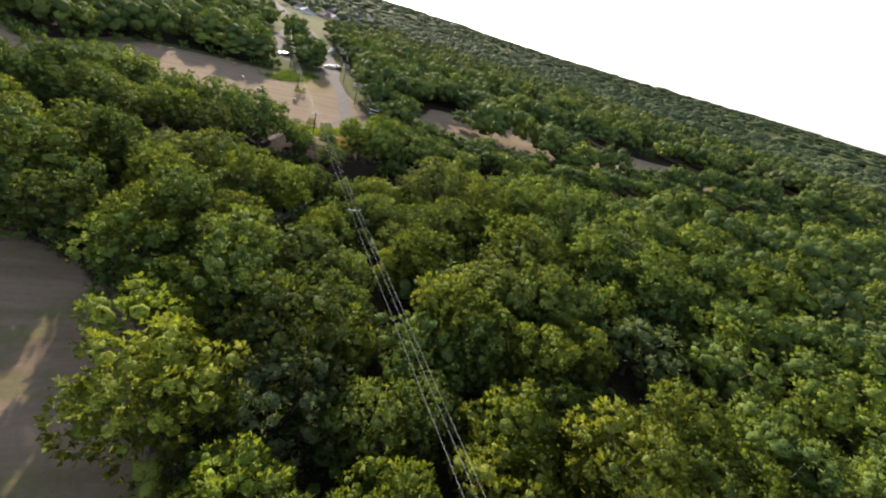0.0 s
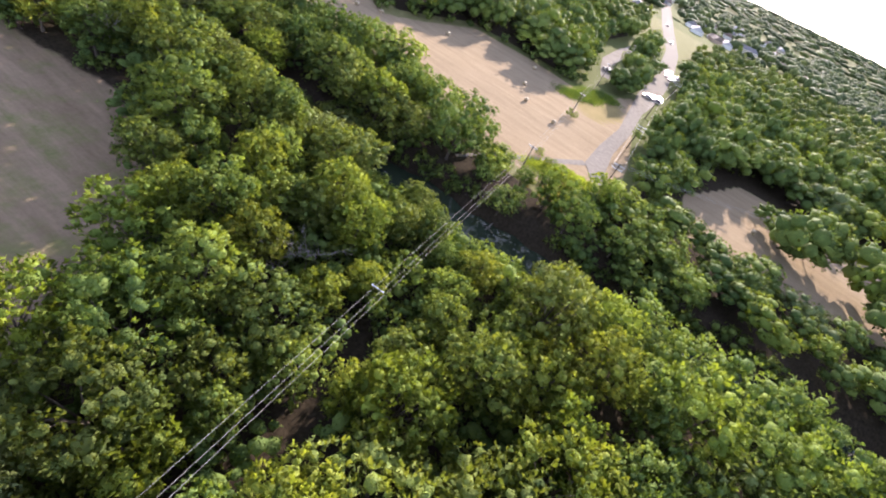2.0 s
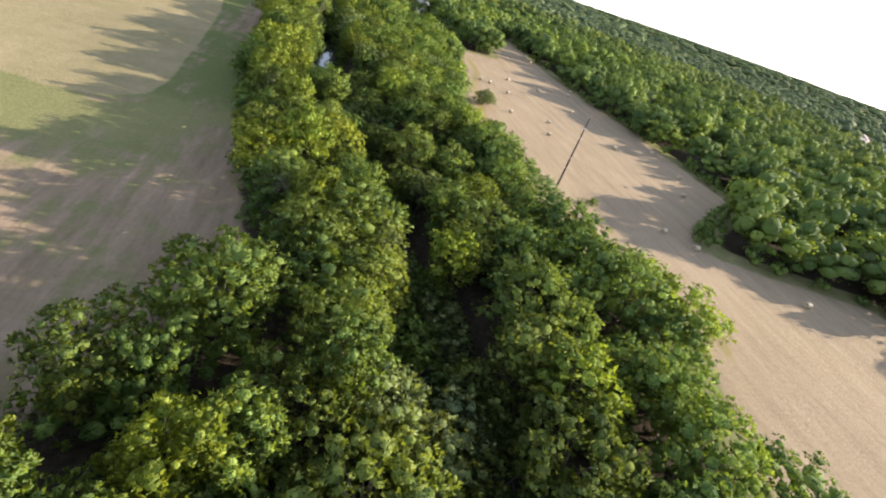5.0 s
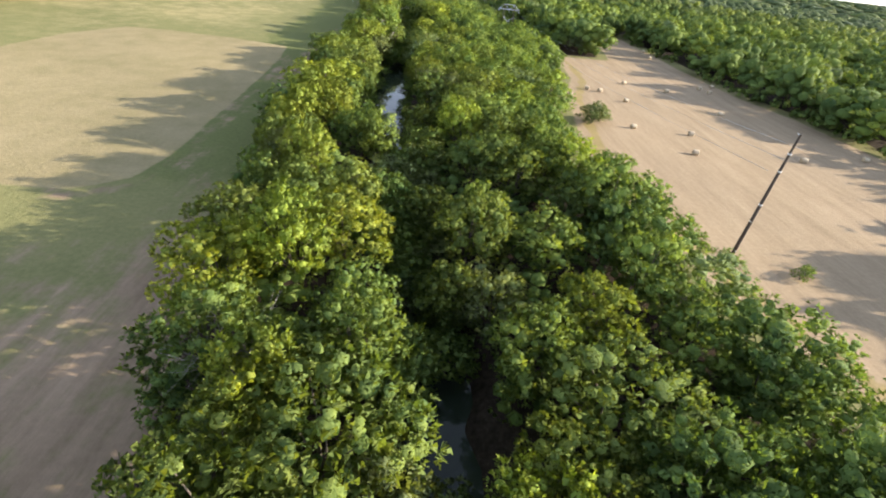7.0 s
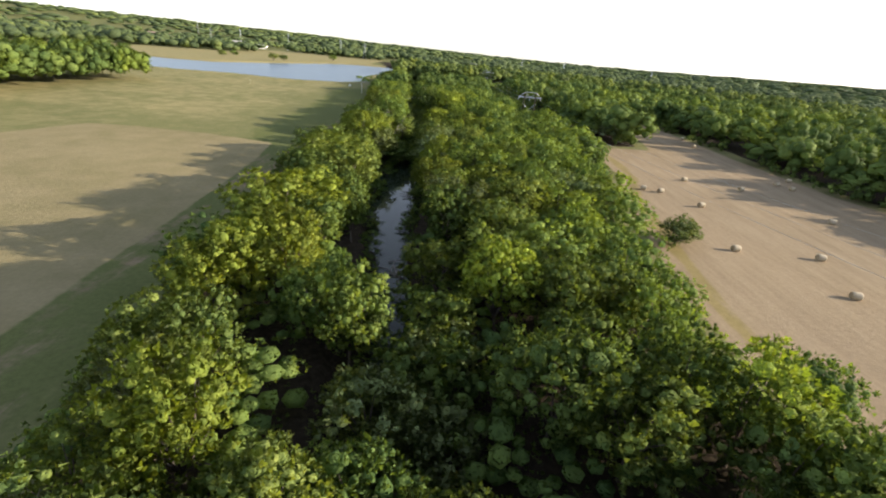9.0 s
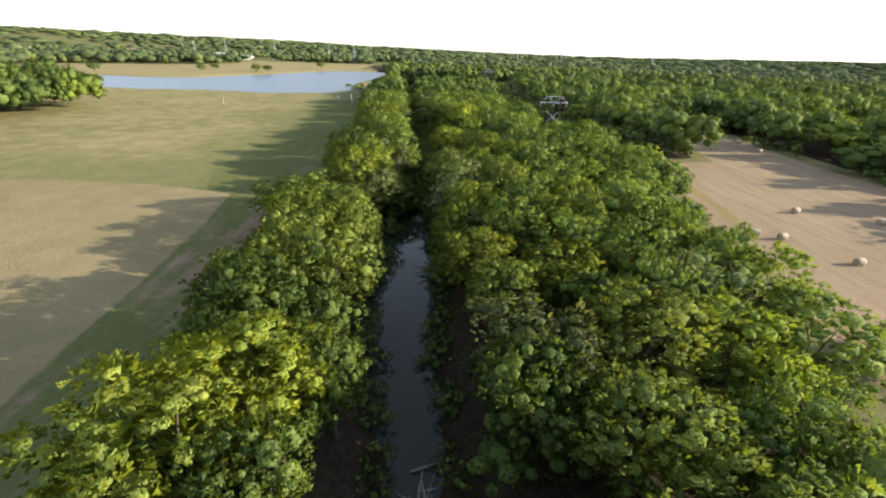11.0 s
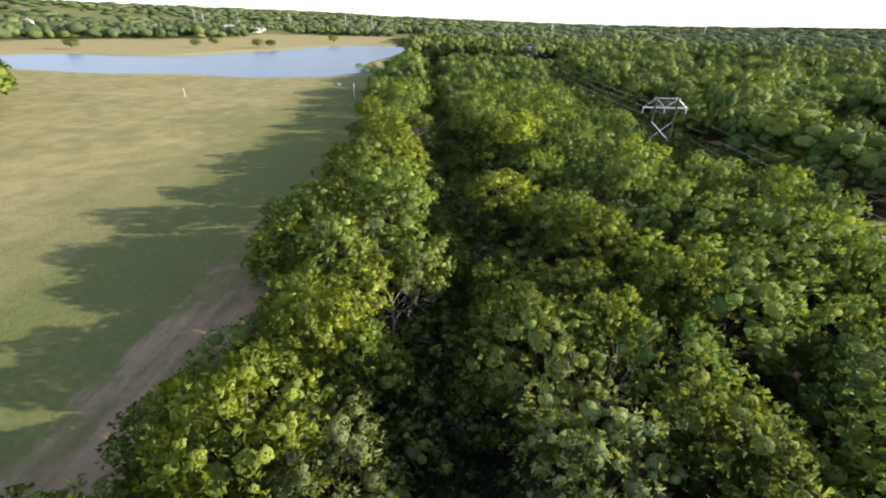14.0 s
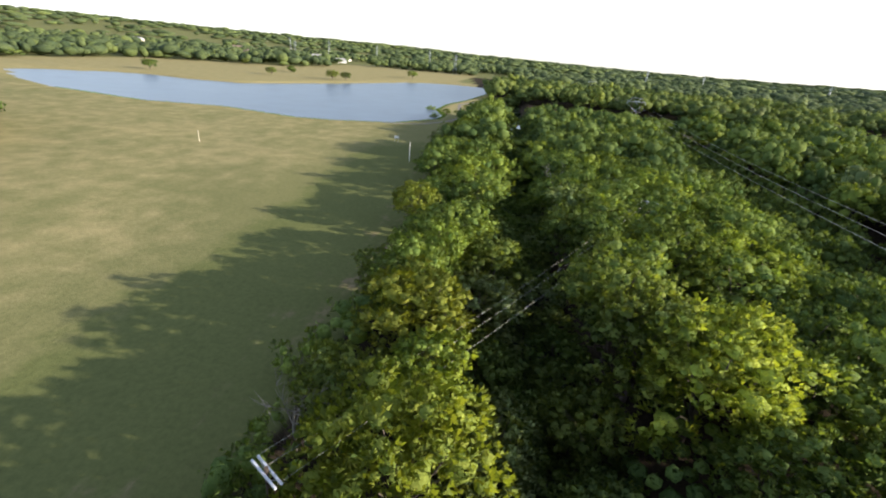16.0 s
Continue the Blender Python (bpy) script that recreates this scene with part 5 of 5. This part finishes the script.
def house(x, y, yaw, w, d, h, roof, wall, storeys=1):
    e = root("house", pose(x, y, float(terrain(x, y)) - 0.1, 0, 0, yaw))
    part("wall", box(w, d, h, (0, 0, h / 2)), WALLS[wall], e)
    rise, ov = d * 0.28, 0.5
    bm = bmesh.new()
    vs = [bm.verts.new(p) for p in [(-w / 2 - ov, -d / 2 - ov, h - 0.1), (w / 2 + ov, -d / 2 - ov, h - 0.1), (w / 2 + ov, d / 2 + ov, h - 0.1), (-w / 2 - ov, d / 2 + ov, h - 0.1),
                                    (-w / 2 + d * 0.22, 0, h + rise), (w / 2 - d * 0.22, 0, h + rise)]]
    for f in ((0, 1, 5, 4), (1, 2, 5), (2, 3, 4, 5), (3, 0, 4), (3, 2, 1, 0)):
        bm.faces.new([vs[i] for i in f])
    rf = part("roof", bm, ROOFS[roof], e)
    part("chimney", box(0.8, 0.8, 1.6, (w * 0.2, d * 0.12, h + rise * 0.9)), WALLS[1], rf)
    n = max(2, int(w / 3.5))
    for st in range(storeys):
        for k in range(n):
            for s in (-1, 1):
                xx = -w / 2 + (k + 0.5) * w / n
                if st == 0 and k == n // 2 and s == -1:
                    part("door", box(1.0, 0.08, 2.05, (xx, s * (d / 2 + 0.02), 1.03)), DOORMAT, e)
                else:
                    part("window", box(1.2, 0.08, 1.2, (xx, s * (d / 2 + 0.02), 1.6 + 2.8 * st)), PANE, e)
    return tagged(e, "suburban house with hipped roof among trees", "house", "houses beyond the woods")


hr = random.Random(9)
SUBURB = [(517, 270), (545, 245), (503, 106), (545, 60), (567, 125), (581, 98), (600, 160), (645, 121), (640, 170), (690, 190), (733, 167), (720, 215), (780, 240), (824, 254), (811, 312),
          (860, 200), (688, 2), (708, -13), (740, -30), (790, -60), (819, -94), (860, -50), (942, -39), (620, -20), (760, 90), (830, 130), (900, 150), (1004, 162), (560, 190), (610, 220), (670, 260), (590, 290)]
SUBURB += [(hr.uniform(600, 1080), hr.uniform(-130, 130)) for _ in range(26)] + [(hr.uniform(500, 900), hr.uniform(60, 360)) for _ in range(34)]
for i, (x, y) in enumerate(SUBURB):
    house(x, y, hr.choice((8, 98, 20, 110)) + hr.uniform(-8, 8), hr.uniform(14, 22), hr.uniform(9, 13), hr.choice((3.2, 3.4, 5.6)), hr.choice((0, 0, 1, 2)), hr.choice((0, 0, 1, 2)), 1)
SHORE_HOUSES = [(-310, 918), (-234, 980), (-305, 994), (-270, 905), (-400, 860), (-345, 1010), (-200, 1010), (-595, 820), (-640, 900), (-520, 1000)]
for i, (x, y) in enumerate(SHORE_HOUSES):
    house(x, y, hr.uniform(0, 180), hr.uniform(18, 30), hr.uniform(11, 15), hr.choice((3.4, 5.8)), hr.choice((1, 2)), hr.choice((0, 0, 2)), 1)


def car(x, y, yaw, paint):
    e = root("car", pose(x, y, float(terrain(x, y)) + 0.1, 0, 0, yaw))
    bm = box(4.5, 1.8, 0.62, (0, 0, 0.62), bevel=0.14)
    body = part("body", bm, paint, e)
    bm = bmesh.new()
    lo = [bm.verts.new(p) for p in ((-2.0, -0.82, 0.9), (1.1, -0.82, 0.9), (1.1, 0.82, 0.9), (-2.0, 0.82, 0.9))]
    hi = [bm.verts.new(p) for p in ((-1.5, -0.66, 1.48), (0.35, -0.66, 1.48), (0.35, 0.66, 1.48), (-1.5, 0.66, 1.48))]
    for k in range(4):
        bm.faces.new((lo[k], lo[(k + 1) % 4], hi[(k + 1) % 4], hi[k]))
    bm.faces.new(hi)
    part("cabin_glass", bm, PANE, e, "dark window band")
    part("roof_panel", box(1.9, 1.34, 0.06, (-0.57, 0, 1.5), bevel=0.02), paint, e)
    for sx in (-1.4, 1.4):
        for sy in (-0.82, 0.82):
            wheel = part("wheel", tube([(sx, sy - 0.11, 0.33), (sx, sy + 0.11, 0.33)], [0.33, 0.33], 16), simple_black, e)
            part("rim", tube([(sx, sy - 0.12, 0.33), (sx, sy + 0.12, 0.33)], [0.19, 0.19], 12), STEEL, wheel)
    return tagged(e, "parked car on the pale gravel lane", "car", "parked cars")


simple_black = simple("tyre_rubber", (0.03, 0.03, 0.03), 0.9)
PAINTS = [simple("car_paint_dark", (0.05, 0.06, 0.09), 0.25, 0.2), simple("car_paint_white", (0.42, 0.42, 0.42), 0.35), simple("car_paint_silver", (0.35, 0.37, 0.40), 0.3, 0.5)]
for x, y, yaw, k in [(230, -16.5, 100, 0), (234.5, -16, 96, 2), (228, -12.5, 98, 1), (287, -15.5, 95, 1), (292, -13, 95, 0), (297, -16, 95, 2), (300, -12, 95, 1), (233, 8, 60, 0), (420, 4, 20, 0), (520, 22, 12, 0)]:
    car(x, y, yaw, PAINTS[k])

# tall far masts on the horizon
def mast(x, y, h):
    e = root("far_pylon", pose(x, y, float(terrain(x, y))))
    for s in (-1, 1):
        part("leg", tube([(s * 2.2, 0, 0), (s * 0.4, 0, h * 0.75), (0, 0, h)], [0.35, 0.25, 0.15], 5), STEEL, e)
    for k in range(3):
        part("arm", box(7 - k, 0.4, 0.4, (0, 0, h * (0.72 + 0.1 * k))), STEEL, e)
    return tagged(e, "pale steel transmission mast far beyond the woods", "mast", "far transmission masts")


for x, y, h in [(-85, 905, 26), (-150, 1000, 28), (-309, 1165, 30), (-427, 1183, 30), (-402, 1000, 28), (217, 1084, 28), (305, 1075, 28), (480, 1050, 28), (-560, 1250, 30)]:
    mast(x, y, h)
